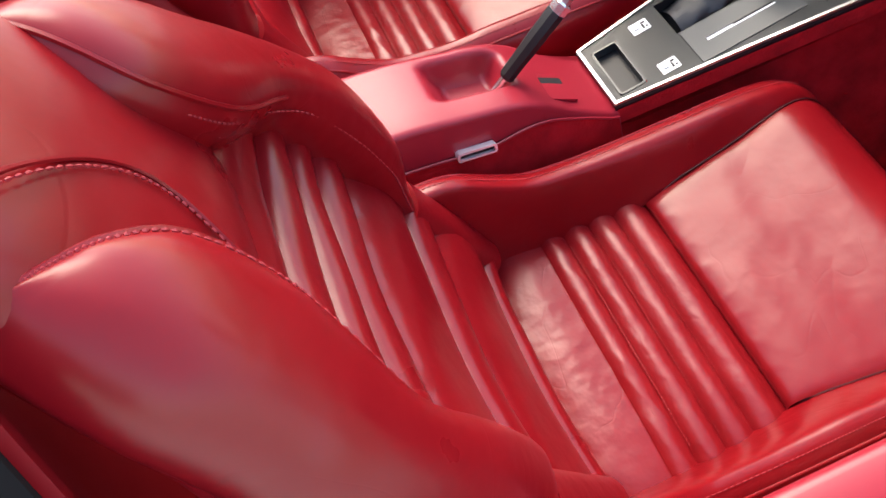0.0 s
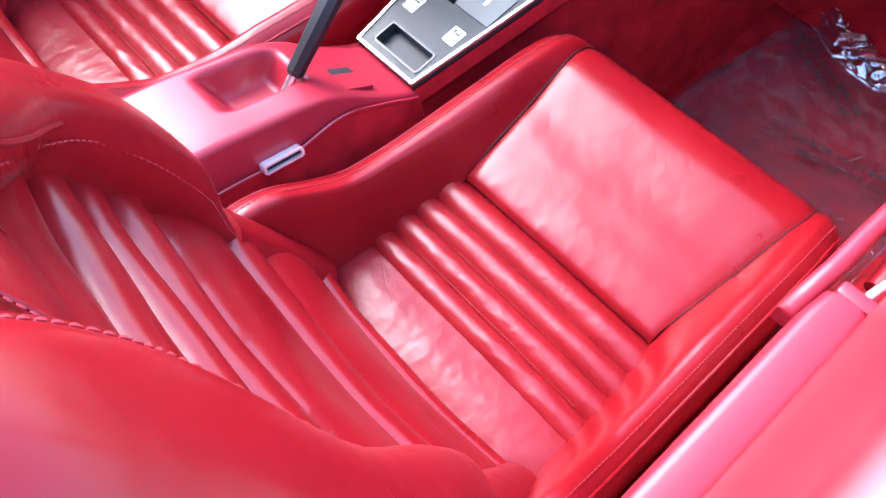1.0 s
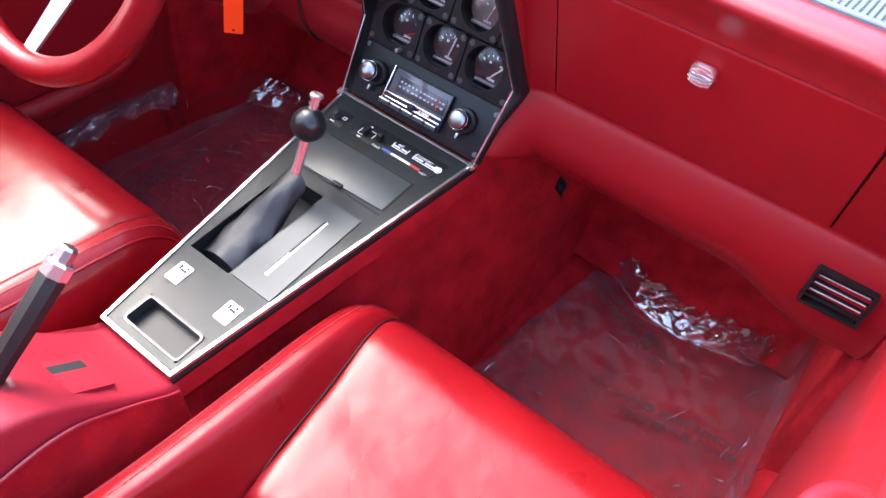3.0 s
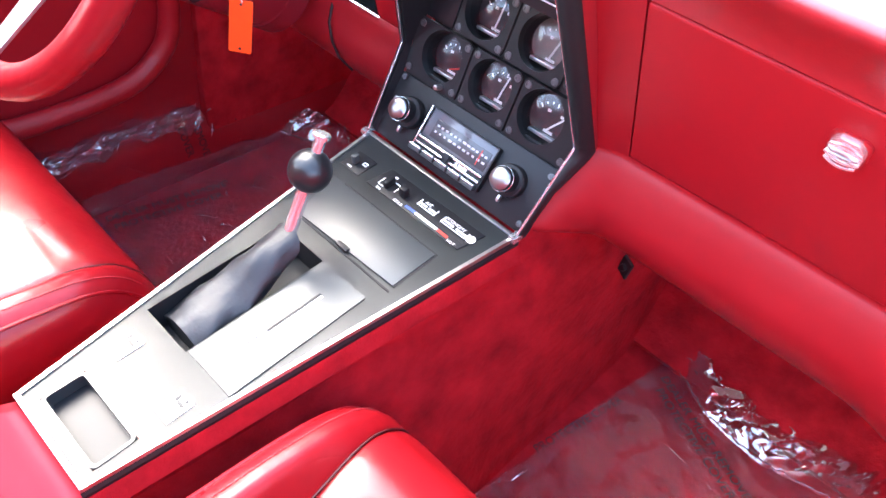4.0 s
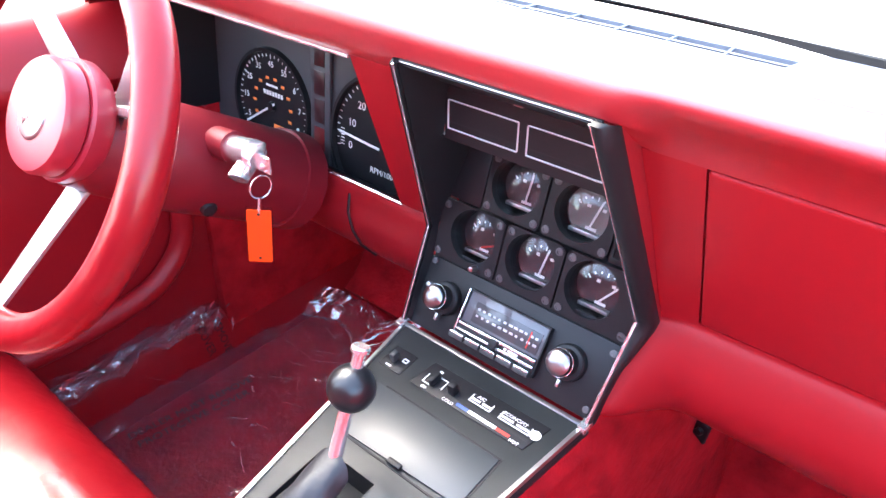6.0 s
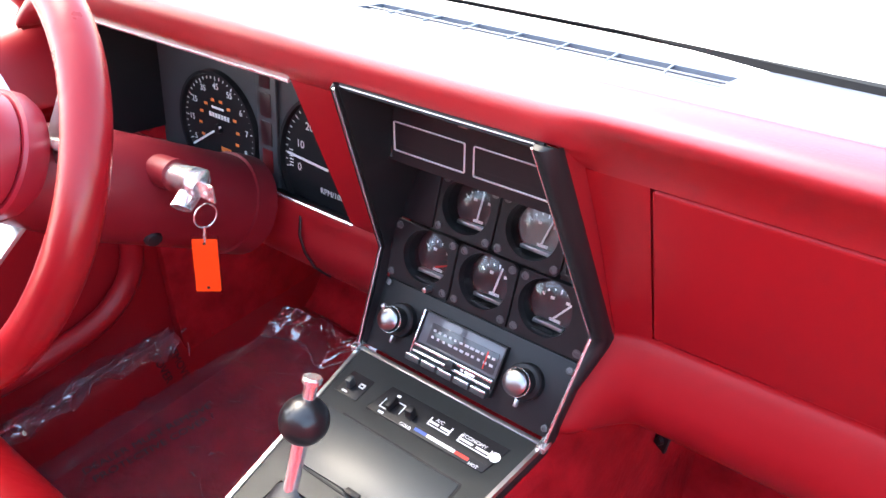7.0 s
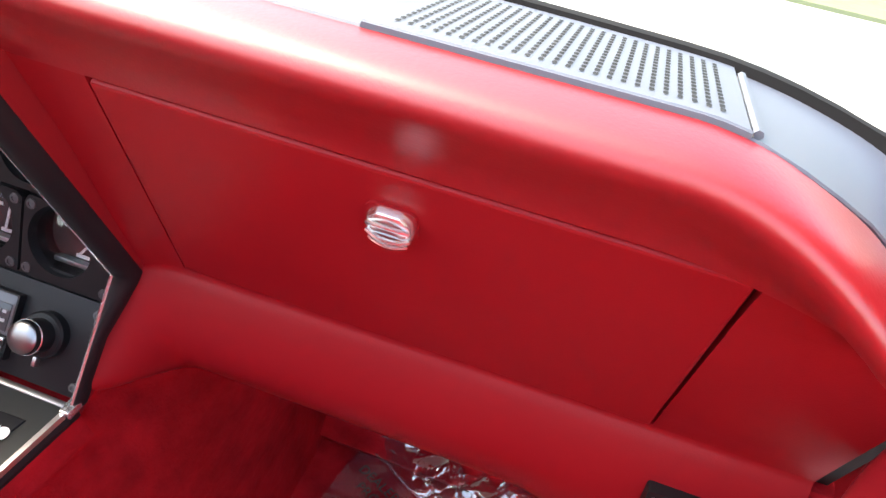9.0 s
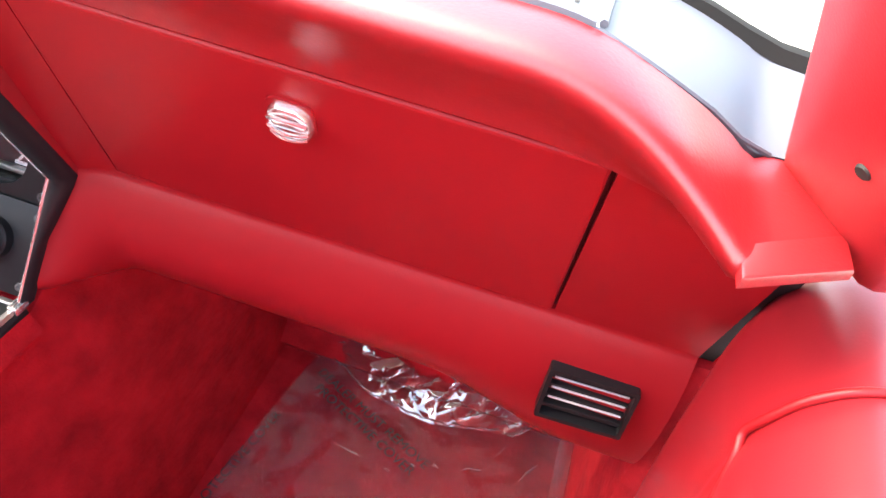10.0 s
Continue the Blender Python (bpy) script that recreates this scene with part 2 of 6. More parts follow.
def rounded(x0, x1, y0, y1, r, n=4):
    out = []
    for cx, cy, a0 in ((x1 - r, y1 - r, 0), (x0 + r, y1 - r, 90), (x0 + r, y0 + r, 180), (x1 - r, y0 + r, 270)):
        for i in range(n + 1):
            a = radians(a0 + 90 * i / n)
            out.append((cx + r * math.cos(a), cy + r * math.sin(a)))
    return out


def holed(outer, inner, d0, d1, m=None):
    """A plate in x, y between two outlines of as many points, from z = d0 to d1."""
    rows = [[(x, y, d) for x, y in poly] for poly, d in ((inner, d0), (inner, d1), (outer, d1), (outer, d0), (inner, d0))]
    bm = grid(rows, True)
    bmesh.ops.remove_doubles(bm, verts=bm.verts[:], dist=1e-7)
    if m:
        bm.transform(m)
    return bm


def circle(cx, cy, r, n, a0=0.0):
    return [(cx + r * math.cos(a0 + 2 * math.pi * i / n), cy + r * math.sin(a0 + 2 * math.pi * i / n)) for i in range(n)]


def square_ring(x0, x1, y0, y1, n, cx, cy):
    """n points on a rectangle's border, by angle about (cx, cy), to match circle()."""
    out = []
    for i in range(n):
        a = 2 * math.pi * i / n
        c, s = math.cos(a), math.sin(a)
        k = min([((x1 if c > 0 else x0) - cx) / c if abs(c) > 1e-9 else 9, ((y1 if s > 0 else y0) - cy) / s if abs(s) > 1e-9 else 9])
        out.append((cx + k * c, cy + k * s))
    return out


def rings(secs, n=24, e=2.6):
    """A cushion lofted through sections (centre, axis a, axis b): superellipses of exponent e, closed at both ends."""
    rows = []
    for c, a, b in secs:
        c, a, b = Vector(c), Vector(a), Vector(b)
        row = []
        for j in range(n):
            t = 2 * math.pi * j / n
            ct, st = math.cos(t), math.sin(t)
            row.append(c + a * math.copysign(abs(ct) ** (2 / e), ct) + b * math.copysign(abs(st) ** (2 / e), st))
        rows.append(row)
    return grid(rows, True, True)


def step(a, b, x):
    t = min(1.0, max(0.0, (x - a) / (b - a)))
    return t * t * (3 - 2 * t)


def stitches(pts, parent, material=None, r=0.0011, name="stitching"):
    """A row of raised stitches along pts."""
    pts = [Vector(p) for p in pts]
    bms, acc, dash = [], 0.0, 0.0055
    total = sum((b - a).length for a, b in zip(pts, pts[1:]))
    n = max(2, int(total / dash))
    fine = spline(pts, n + 1)
    for i in range(0, n):
        a, b = fine[i], fine[i + 1]
        bms.append(tube([a, a.lerp(b, 0.35), a.lerp(b, 0.7)], lambda f: r * (1.0 if 0.2 < f < 0.8 else 0.5), 5))
    return part(name, join(*bms), material or thread, parent)


def lettering(body, size, m, material, parent, name="lettering"):
    """A raised line of lettering in the plane of m."""
    cu = bpy.data.curves.new("tmp", "FONT")
    cu.body, cu.size, cu.extrude, cu.resolution_u = body, size, 0.0002, 3
    tmp = bpy.data.objects.new("tmp", cu)
    me = bpy.data.meshes.new_from_object(tmp)
    b = bmesh.new()
    b.from_mesh(me)
    bpy.data.objects.remove(tmp), bpy.data.curves.remove(cu), bpy.data.meshes.remove(me)
    b.transform(m)
    return part(name, b, material, parent, "", 0)

# ---- ground, hood and distance ----
GZ = -0.36
bm = bmesh.new()
bmesh.ops.create_grid(bm, x_segments=2, y_segments=2, size=400)
bm.transform(Matrix.Translation((0, 0, GZ)))
setting("ground", bm, concrete, "pale sunlit concrete ground round the car", "ground")
bm = box(-60, 60, 5.3, 120, GZ - 0.1, GZ + 0.03)
setting("grass_verge", bm, grass_mat, "green grass verge beyond the concrete", "grass", 0)


def hood():
    rows = []
    for i in range(17):
        v = i / 16
        y = 0.22 + 1.35 * v
        rows.append([(x, y, 0.66 - 0.16 * v - 0.22 * abs(x / 0.8) ** 3 + 0.035 * math.exp(-((abs(x) - 0.62) / 0.12) ** 2)) for x in [-0.93 + 1.86 * j / 24 for j in range(25)]])
    return solid(rows, 0.01)


setting("hood", hood(), bodypaint, "white painted car hood in front of the windshield", "car hood")

# ---- floor, tunnel, sills, firewall ----
FZ = -0.05
bm = box(-0.68, 0.68, -1.15, 0.50, FZ - 0.03, FZ)
floor = setting("floor", bm, carpet, "red carpeted car floor", "floor", 0)
rows = []
for i in range(13):
    v = i / 12
    rows.append([(x, 0.36 + 0.30 * v, FZ + 0.002 + 0.46 * v ** 1.4) for x in (-0.68, -0.2, 0.2, 0.68)])
setting("toe_board", solid(rows, 0.02), carpet, "red carpeted sloping toe board under the dashboard", "floor")


def tunnel_section(y):
    """Half width at the top and at the floor, and the top's height."""
    top = 0.30 + 0.055 * step(-0.455, 0.0, y)
    return max(0.056, 0.058 + 0.13 * (y + 0.455)) - 0.004 if y > -0.455 else 0.075, 0.185 if y > -0.3 else 0.15, top - (0.060 - 0.058 * step(-0.04, 0.01, y) if y > -0.44 else 0.02)


rows = []
for i in range(33):
    y = -1.15 + 1.80 * i / 32
    h, b, t = tunnel_section(y)
    half = [(b, FZ), (b - 0.006, FZ + 0.03), (b - 0.02, FZ + 0.12), (h + 0.022, t - 0.10), (h + 0.006, t - 0.03), (h - 0.004, t)]
    pts = [(x, y, z) for x, z in half] + [(-x, y, z) for x, z in half[::-1]]
    rows.append(pts)
setting("transmission_tunnel", grid(rows), carpet, "red carpeted transmission tunnel between the footwells", "tunnel", 60)
for s, nm in ((1, "sill_right"), (-1, "sill_left")):
    pr = [(s * 0.625, FZ), (s * 0.63, 0.02), (s * 0.64, 0.06), (s * 0.67, 0.075), (s * 0.74, 0.07), (s * 0.75, FZ - 0.1)]
    rows = [[(x, y, z) for x, z in pr] for y in (-1.1, -0.6, -0.1, 0.62)]
    setting(nm, grid(rows), carpet if s > 0 else vinyl, "red carpeted door sill", "door sill", 50)
    setting("kick_panel_right" if s > 0 else "kick_panel_left", box(*sorted((s * 0.632, s * 0.70)), 0.075, 0.50, FZ, 0.46, 0.01), carpet, "red kick panel beside the footwell", "kick panel")
brk = thing("tunnel_bracket", (0.17, 0.19, 0.20), "small black metal bracket on the tunnel under the dashboard", "bracket")
part("plate", prism([(0.0, 0.026), (0.020, 0.020), (0.022, 0.044), (0.004, 0.048)], 0.0, 0.005, basis((0.160, 0.200, 0.195), (0.9, -0.3, 0), (0, 0.2, 1)), 0.0015), black, brk)
part("bolt", lathe([(0, 0.005), (0.004, 0.005), (0.005, 0.003), (0.005, 0)], basis((0.160, 0.200, 0.195), (0.9, -0.3, 0), (0, 0.2, 1)) @ Matrix.Translation((0.012, 0.034, 0.005)), 10), black, brk)
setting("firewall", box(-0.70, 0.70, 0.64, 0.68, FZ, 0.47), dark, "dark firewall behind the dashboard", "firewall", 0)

# ---- the dashboard ----
def fy(z):
    """The upper dash face leans to the rear as it rises."""
    return 0.07 - 0.41 * (z - 0.468)


LOW = [(0.16, 0.335), (0.112, 0.342), (0.085, 0.352), (0.064, 0.378), (0.0545, 0.408), (0.057, 0.436), (0.0635, 0.456), (0.0695, 0.4675)]
PAD = [(fy(0.6515), 0.6515), (fy(0.660), 0.660), (-0.0140, 0.669), (-0.0220, 0.679), (-0.0305, 0.688), (-0.0385, 0.697), (-0.0405, 0.7045), (-0.0345, 0.7115), (-0.0200, 0.7150), (-0.002, 0.716)]
PAD_HOOD = [(-0.030, 0.6635), (-0.034, 0.668), (-0.038, 0.675), (-0.0405, 0.682), (-0.0425, 0.690), (-0.0435, 0.698), (-0.0410, 0.7055), (-0.0335, 0.7118), (-0.0200, 0.7150), (-0.002, 0.716)]


def stack_half(z, right=True):
    """Half width of the centre stack's opening at height z."""
    if z < 0.46:
        return 0.1175 + 0.0085 * max(0, z - 0.36) / 0.10
    return 0.126 - (0.020 if right else 0.048) * min(1, (z - 0.46) / 0.218)


def endshift(x, y, z):
    """The pad's end beside the door drops and rounds forward."""
    k = min(1.0, max(0.0, (abs(x) - 0.47) / 0.12)) ** 2
    zz = z - 0.060 * k * step(0.62, 0.70, z)
    if z > 0.66:
        zz += (max(zz, 0.641) - zz) * step(0.53, 0.585, abs(x))
    if x > 0:
        flare = step(0.175, 0.122, x) * step(0.60, 0.47, z) if z > 0.467 else 0.0
        y -= 0.010 * flare
        if z <= 0.467:
            flare = step(0.180, 0.120, x) * step(0.343, 0.372, z)
            y += (max(0.54 * (z - 0.36), -0.002) + 0.005 - y) * flare
    end = max(0.0, (abs(x) - 0.587) / 0.047) * step(0.62, 0.64, z)
    y += 0.030 * end - 0.009 * step(0.47, 0.585, abs(x)) * step(0.655, 0.69, z) * step(0.0, -0.03, y) + 0.041 * step(0.52, 0.607, abs(x)) * step(-0.045, -0.002, y) * step(0.70, 0.714, z)
    far = step(0.44, 0.58, abs(x)) * step(0.44, 0.36, z)
    return (x, y - 0.008 * k * step(0.62, 0.70, z), zz - 0.035 * far)


def dash_patch(x0, x1, prof, nx, ns):
    """A patch of dash skin between two borders, which may be functions of height."""
    rows = []
    for y, z in [(p[0], p[1]) for p in spline([(a, b, 0) for a, b in prof], ns)]:
        a = x0(z) if callable(x0) else x0
        b = x1(z) if callable(x1) else x1
        rows.append([endshift(a + (b - a) * j / nx, y, z) for j in range(nx + 1)])
    return rows


dash = thing("dashboard", (0, 0.05, 0.35), "red padded vinyl dashboard with glove box and instrument openings", "dashboard", "", "structure")
XE = 0.634
LX0, LX1, LZ0, LZ1 = 0.1745, 0.5276, 0.4715, 0.6515
edge_l = lambda z: -stack_half(z, False) - 0.004


def lid_rise(x, z):
    """The knee roll climbs a little towards the door."""
    return 0.005 * min(1.0, max(0.0, (x - LX0) / 0.35)) * step(0.40, LZ0, z) * step(LZ1, LZ0, z)


def pad_rows(n, nx):
    """The pad over the whole dash: a hood over the instruments, a soft roll above the glove box."""
    a, b = spline([(y, z, 0) for y, z in PAD], n), spline([(y, z, 0) for y, z in PAD_HOOD], n)
    rows = []
    for i, (p, q) in enumerate(zip(a, b)):
        row = []
        for j in range(nx + 1):
            x = -XE + 2 * XE * j / nx
            w = (1 - step(0.112, 0.158, x)) * (1 if x < 0.110 else step(-0.05, 0.30, i / (n - 1)))
            y, z = p[0] + (q[0] - p[0]) * w, p[1] + (q[1] - p[1]) * w
            k = step(-0.098, -0.084, x) * (1 - step(0.119, 0.129, x))
            if z < 0.6790:
                y, z = y + (-0.0395 - y) * k, z + (0.6790 - z) * k
            row.append(endshift(x, y, z))
        rows.append(row)
    return rows


part("crash_pad", solid(pad_rows(34, 150), 0.007, (0, -1, 1)), padvinyl, dash, "grained red vinyl dash pad with a soft rolled edge", 60)
# one skin from the knee roll up to the pad, open where the glove box sits
prof = [(p[0], p[1]) for p in spline([(a, b, 0) for a, b in LOW], 30)] + [(fy(LZ0 + (LZ1 - LZ0) * i / 12), LZ0 + (LZ1 - LZ0) * i / 12) for i in range(13)]
bm = bmesh.new()
skin = []
for y, z in prof:
    a = stack_half(z) + (0.003 if z < 0.4675 else 0.017)
    xs = [a + (LX0 - a) * j / 8 for j in range(8)] + [LX0 + (LX1 - LX0) * j / 28 for j in range(28)] + [LX1 + (XE - LX1) * j / 14 for j in range(15)]
    skin.append([bm.verts.new(endshift(x, y, z + lid_rise(x, z))) for x in xs])
for i in range(len(prof) - 1):
    for j in range(len(skin[0]) - 1):
        if i >= 30 and 8 <= j < 36:
            continue
        bm.faces.new((skin[i][j], skin[i][j + 1], skin[i + 1][j + 1], skin[i + 1][j]))
turn_faces(bm, (0, -1, 0.2))
bmesh.ops.solidify(bm, geom=bm.faces[:], thickness=0.006)
part("lower_skin", bm, vinyl, dash, "rolled red vinyl knee bolster running up round the glove box", 60)
mid = [(fy(0.468 + 0.184 * i / 8), 0.468 + 0.184 * i / 8) for i in range(9)]
# recess in seam red: the lid gap's shade is put into its colour
rows = [[(x, fy(z) + 0.010, z) for x in (0.164, 0.30, 0.42, 0.54)] for z in (0.458, 0.53, 0.60, 0.662)]
part("glove_box_recess", solid(rows, 0.003), seam_red, dash)
LM = basis((0, fy(0.468), 0.468), (1, 0, 0), (0, -0.41, 1))
lid = part("glove_box_door", prism([(0.1765, 0.0062), (0.5235, 0.0110), (0.5252, 0.0130), (0.5245, 0.1938), (0.5225, 0.1962), (0.1781, 0.1962), (0.1761, 0.1942), (0.1760, 0.0070)], -0.007, 0.0014, LM, 0.0022), vinyl, dash, "closed red vinyl glove box door", 12)
LM = LM @ Matrix.Translation((0.3475, 0.1570, 0)) @ Matrix.Scale(0.86, 4) @ Matrix.Translation((-0.34925, -0.1530, 0))
latch = part("latch", prism([(0.3355, 0.140), (0.3630, 0.140), (0.3650, 0.150), (0.3635, 0.160), (0.3570, 0.1665), (0.3415, 0.1665), (0.3350, 0.160), (0.3335, 0.150)], 0.0015, 0.0095, LM, 0.003), chrome, lid, "chrome glove box latch")
for k, w in ((0.1415, 0.0130), (0.1475, 0.0145), (0.1560, 0.0135)):
    part("latch_rib", tube([LM @ Vector((0.34925 + w * q, k + 0.0045 * (1 - q * q) * (1 if k > 0.155 else -0.3), 0.0100 + 0.0030 * (1 - q * q))) for q in [-1 + i / 5 for i in range(11)]], 0.0014, 7), chrome, lid)
part("latch_grip", rings([(LM @ Vector((0.34925, 0.1515, 0.009 + 0.001 * q)), LM.to_3x3() @ Vector((0.0125 - 0.0004 * q * q, 0, 0)), LM.to_3x3() @ Vector((0, 0.0040 - 0.0003 * q * q, 0))) for q in (0, 1, 2, 3)], 20, 2.0), brushed, lid)
part("latch_plate", prism(rounded(0.3320, 0.3665, 0.1375, 0.1685, 0.008), 0.0, 0.0035, LM), vinyl, lid)
# knee vent
KM = basis((0.572, 0.050, 0.4135), (1, 0.05, 0), (0, 0.10, 1)) @ Matrix.Scale(0.84, 4)
kv = thing("footwell_vent", (0.57, 0.05, 0.38), "black slatted air vent set in the knee roll", "air vent")
part("frame", holed(rounded(-0.040, 0.041, -0.030, 0.030, 0.003), rounded(-0.036, 0.037, -0.026, 0.026, 0.002), -0.03, 0.006, KM), black, kv)
part("backing", box(-0.037, 0.038, -0.027, 0.027, -0.029, -0.022, 0, KM), dark, kv)
for i in range(4):
    y = -0.019 + 0.0125 * i
    sl = part("slat", box(-0.036, 0.037, y - 0.002, y + 0.003, -0.02, 0.000, 0.001, KM), black, kv)
    if i:
        part("slat_trim", box(-0.033, 0.034, y - 0.0007, y + 0.0007, -0.0005, 0.0015, 0, KM), vent_metal, kv)
part("end_lip", prism([(0.585, -0.0655), (0.6365, -0.0345), (0.6365, 0.010), (0.600, -0.010), (0.585, -0.030)], 0.6465, 0.6525, None, 0.002), padvinyl, dash)
part("end_fill", box(0.575, 0.629, -0.010, 0.030, 0.6425, 0.6515, 0.002), padvinyl, dash)
# near-black cap and added backing strip stand for shade in the door gap
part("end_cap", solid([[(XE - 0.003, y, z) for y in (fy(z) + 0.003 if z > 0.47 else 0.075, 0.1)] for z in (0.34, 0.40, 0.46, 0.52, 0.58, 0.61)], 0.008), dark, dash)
part("end_gap_shade", solid([[(x, fy(z) + 0.018, z) for x in (0.615, 0.636, 0.650)] for z in (0.37, 0.44, 0.50, 0.56, 0.61, 0.644)], 0.006), dark, dash)
# driver's side
CL = -0.575
cl_r = lambda z: -0.173 + 0.023 * (z - 0.465) / 0.195
post = [(0.060, 0.4665)] + [(0.056 - 0.436 * (z - 0.465), z) for z in (0.470, 0.50, 0.54, 0.58, 0.62, 0.65, 0.672)]
part("pillar_strip", solid(dash_patch(cl_r, edge_l, post, 6, 18), 0.012, (0, -1, 0.3)), vinyl, dash)
part("knee_roll", solid(dash_patch(-XE, edge_l, LOW[:-2] + [(0.0565, 0.456), (0.0590, 0.4655)], 40, 26), 0.006, (0, -1, 0)), padvinyl, dash, "red vinyl knee panel under the instruments", 50)
part("face_strip", solid(dash_patch(-XE, CL, mid + [(-0.0145, 0.668)], 4, 10), 0.006, (0, -1, 0)), vinyl, dash)
part("knee_seam", tube([(-0.262, 0.0595, 0.452), (-0.258, 0.050, 0.425), (-0.254, 0.052, 0.400), (-0.250, 0.062, 0.375), (-0.248, 0.084, 0.350)], 0.0018, 5), dark, dash)

# dash top with defroster and speaker
def wind(x):
    """The windshield's foot."""
    return 0.150 - 0.036 * (max(0.0, abs(x) - 0.31) / 0.31) ** 2 - 0.017 * (x / 0.6) ** 2


def top_z(y):
    return 0.716 - 0.13 * (y + 0.004)


def top_pt(x, f, dz=0.0):
    """f runs from the pad's edge to the windshield's foot."""
    ya = min(-0.004 + 0.041 * step(0.52, 0.607, abs(x)), wind(x) - 0.004)
    k = min(1.0, max(0.0, (abs(x) - 0.47) / 0.12)) ** 2
    za, zb = 0.7160 - 0.059 * k, top_z(wind(x)) - 0.020 * k
    return (x, ya + (wind(x) - ya) * f, za + (zb - za) * f + dz)


def top_patch(x0, x1, f0, f1, nx=12, ny=6, dz=0.0):
    rows = []
    for j in range(ny + 1):
        r = []
        for i in range(nx + 1):
            x = x0 + (x1 - x0) * i / nx
            r.append(top_pt(x, f0 + (f1 - f0) * j / ny, dz))
        rows.append(r)
    return rows


top = thing("dash_top_panel", (0, 0.08, 0.70), "pale blue-grey dash top panel under the windshield", "dash top", "", "structure")
part("panel", solid(top_patch(-0.60, -0.155, 0, 1, 30), 0.004), grey_top, top)
part("panel", solid(top_patch(-0.155, 0.188, 0, 0.40, 20), 0.004), grey_top, top)
part("panel", solid(top_patch(-0.155, 0.188, 0.68, 1.0, 20), 0.004), grey_top, top)
part("panel", solid(top_patch(0.188, 0.3225, 0, 1, 12), 0.004), grey_top, top)
part("panel", solid(top_patch(0.4990, 0.640, 0, 1, 24), 0.004), grey_top, top)
part("vent_floor", solid(top_patch(-0.16, 0.19, 0.35, 0.74, 8, 2, -0.016), 0.003), dark, top)
part("panel_edge", tube([Vector(top_pt(x, 0.0)) + Vector((0, 0.0012, -0.0006)) for x in [-0.6 + 1.2 * i / 60 for i in range(61)]], 0.0016, 6), grey_top, top)
for x in (-0.118, -0.078, -0.036, 0.010, 0.056, 0.100, 0.146):
    part("vent_bar", tube([Vector(top_pt(x, 0.39, -0.001)), Vector(top_pt(x - 0.008, 0.69, -0.001))], 0.0013, 6), grey_top, top)
part("vent_bar", tube([Vector(top_pt(-0.155 + 0.343 * i / 16, 0.54, -0.001)) for i in range(17)], 0.0013, 6), grey_top, top)
part("vent_lip", tube([Vector(top_pt(-0.155 + 0.343 * i / 16, 0.40)) for i in range(17)], 0.0012, 6), grey_top, top)
sp = thing("dash_speaker", (0.41, 0.05, 0.70), "pale grey perforated dash speaker cover", "speaker cover")
part("cover", solid(top_patch(0.3245, 0.4955, 0.0, 0.97, 16, 6, 0.0025), 0.003), grey_top, sp)
part("front_lip", tube([Vector(top_pt(0.3245 + 0.171 * i / 12, 0.015, 0.0010)) for i in range(13)], 0.0022, 8), grey_top, sp)
part("side_bead", tube([Vector(top_pt(0.4985, f, 0.0025)) for f in (0.02, 0.3, 0.6, 0.85)], 0.0022, 6), grey_top, sp)
holes = bmesh.new()
for i in range(25):
    for j in range(15):
        x = 0.335 + 0.0062 * i
        f = 0.13 + 0.052 * j
        c = Vector(top_pt(x, f, 0.0030))
        holes.faces.new([holes.verts.new(c + Vector((a, b, -0.05 * b))) for a, b in ((-0.0010, -0.0019), (0.0010, -0.0019), (0.0013, 0.0), (0.0010, 0.0019), (-0.0010, 0.0019), (-0.0013, 0.0))])
tagged(part("perforation", holes, dark, sp, "", 0), kind="stuff")
# windshield foot and glass
pts = [(-0.64 + 1.28 * i / 60) for i in range(61)]
seal = [(x, wind(x) + 0.004, top_z(wind(x)) - 0.020 * min(1.0, max(0.0, (abs(x) - 0.47) / 0.12)) ** 2 + 0.002) for x in pts]
narrow = lambda x: 0.2 + 0.8 * step(0.05, 0.30, x)
strip = [[(x, y + 0.018 * (1 - narrow(x)) + g * narrow(x), z + 0.0015 - 0.13 * g + e * narrow(x)) for x, y, z in seal] for g, e in ((-0.010, -0.007), (-0.006, 0.0012), (0.002, 0.0020), (0.008, 0.0016), (0.011, -0.003))]
setting("windshield_seal", solid(strip, 0.003), rubber, "black rubber seal along the windshield foot", "seal")
rows = [[(x * (1 - 0.12 * v), y + 0.006 - 0.42 * v - 0.04 * v * (x / 0.6) ** 2, z + 0.36 * v) for x, y, z in seal] for v in [i / 8 for i in range(9)]]
ws = setting("windshield", grid(rows), glass_mat, "clear raked windshield glass", "windshield")
ws.visible_shadow = False
# A-pillars
def pillar_pt(s, w, v, o=0.0):
    """w runs across the pillar's inner face, v up it, o outward."""
    return Vector((s * (0.600 + 0.050 * w - 0.035 * v + 0.02 * o), 0.026 - 0.058 * w - 0.066 * v + 0.04 * o + 0.004 * math.sin(math.pi * w), 0.672 - 0.020 * w + 0.095 * v))


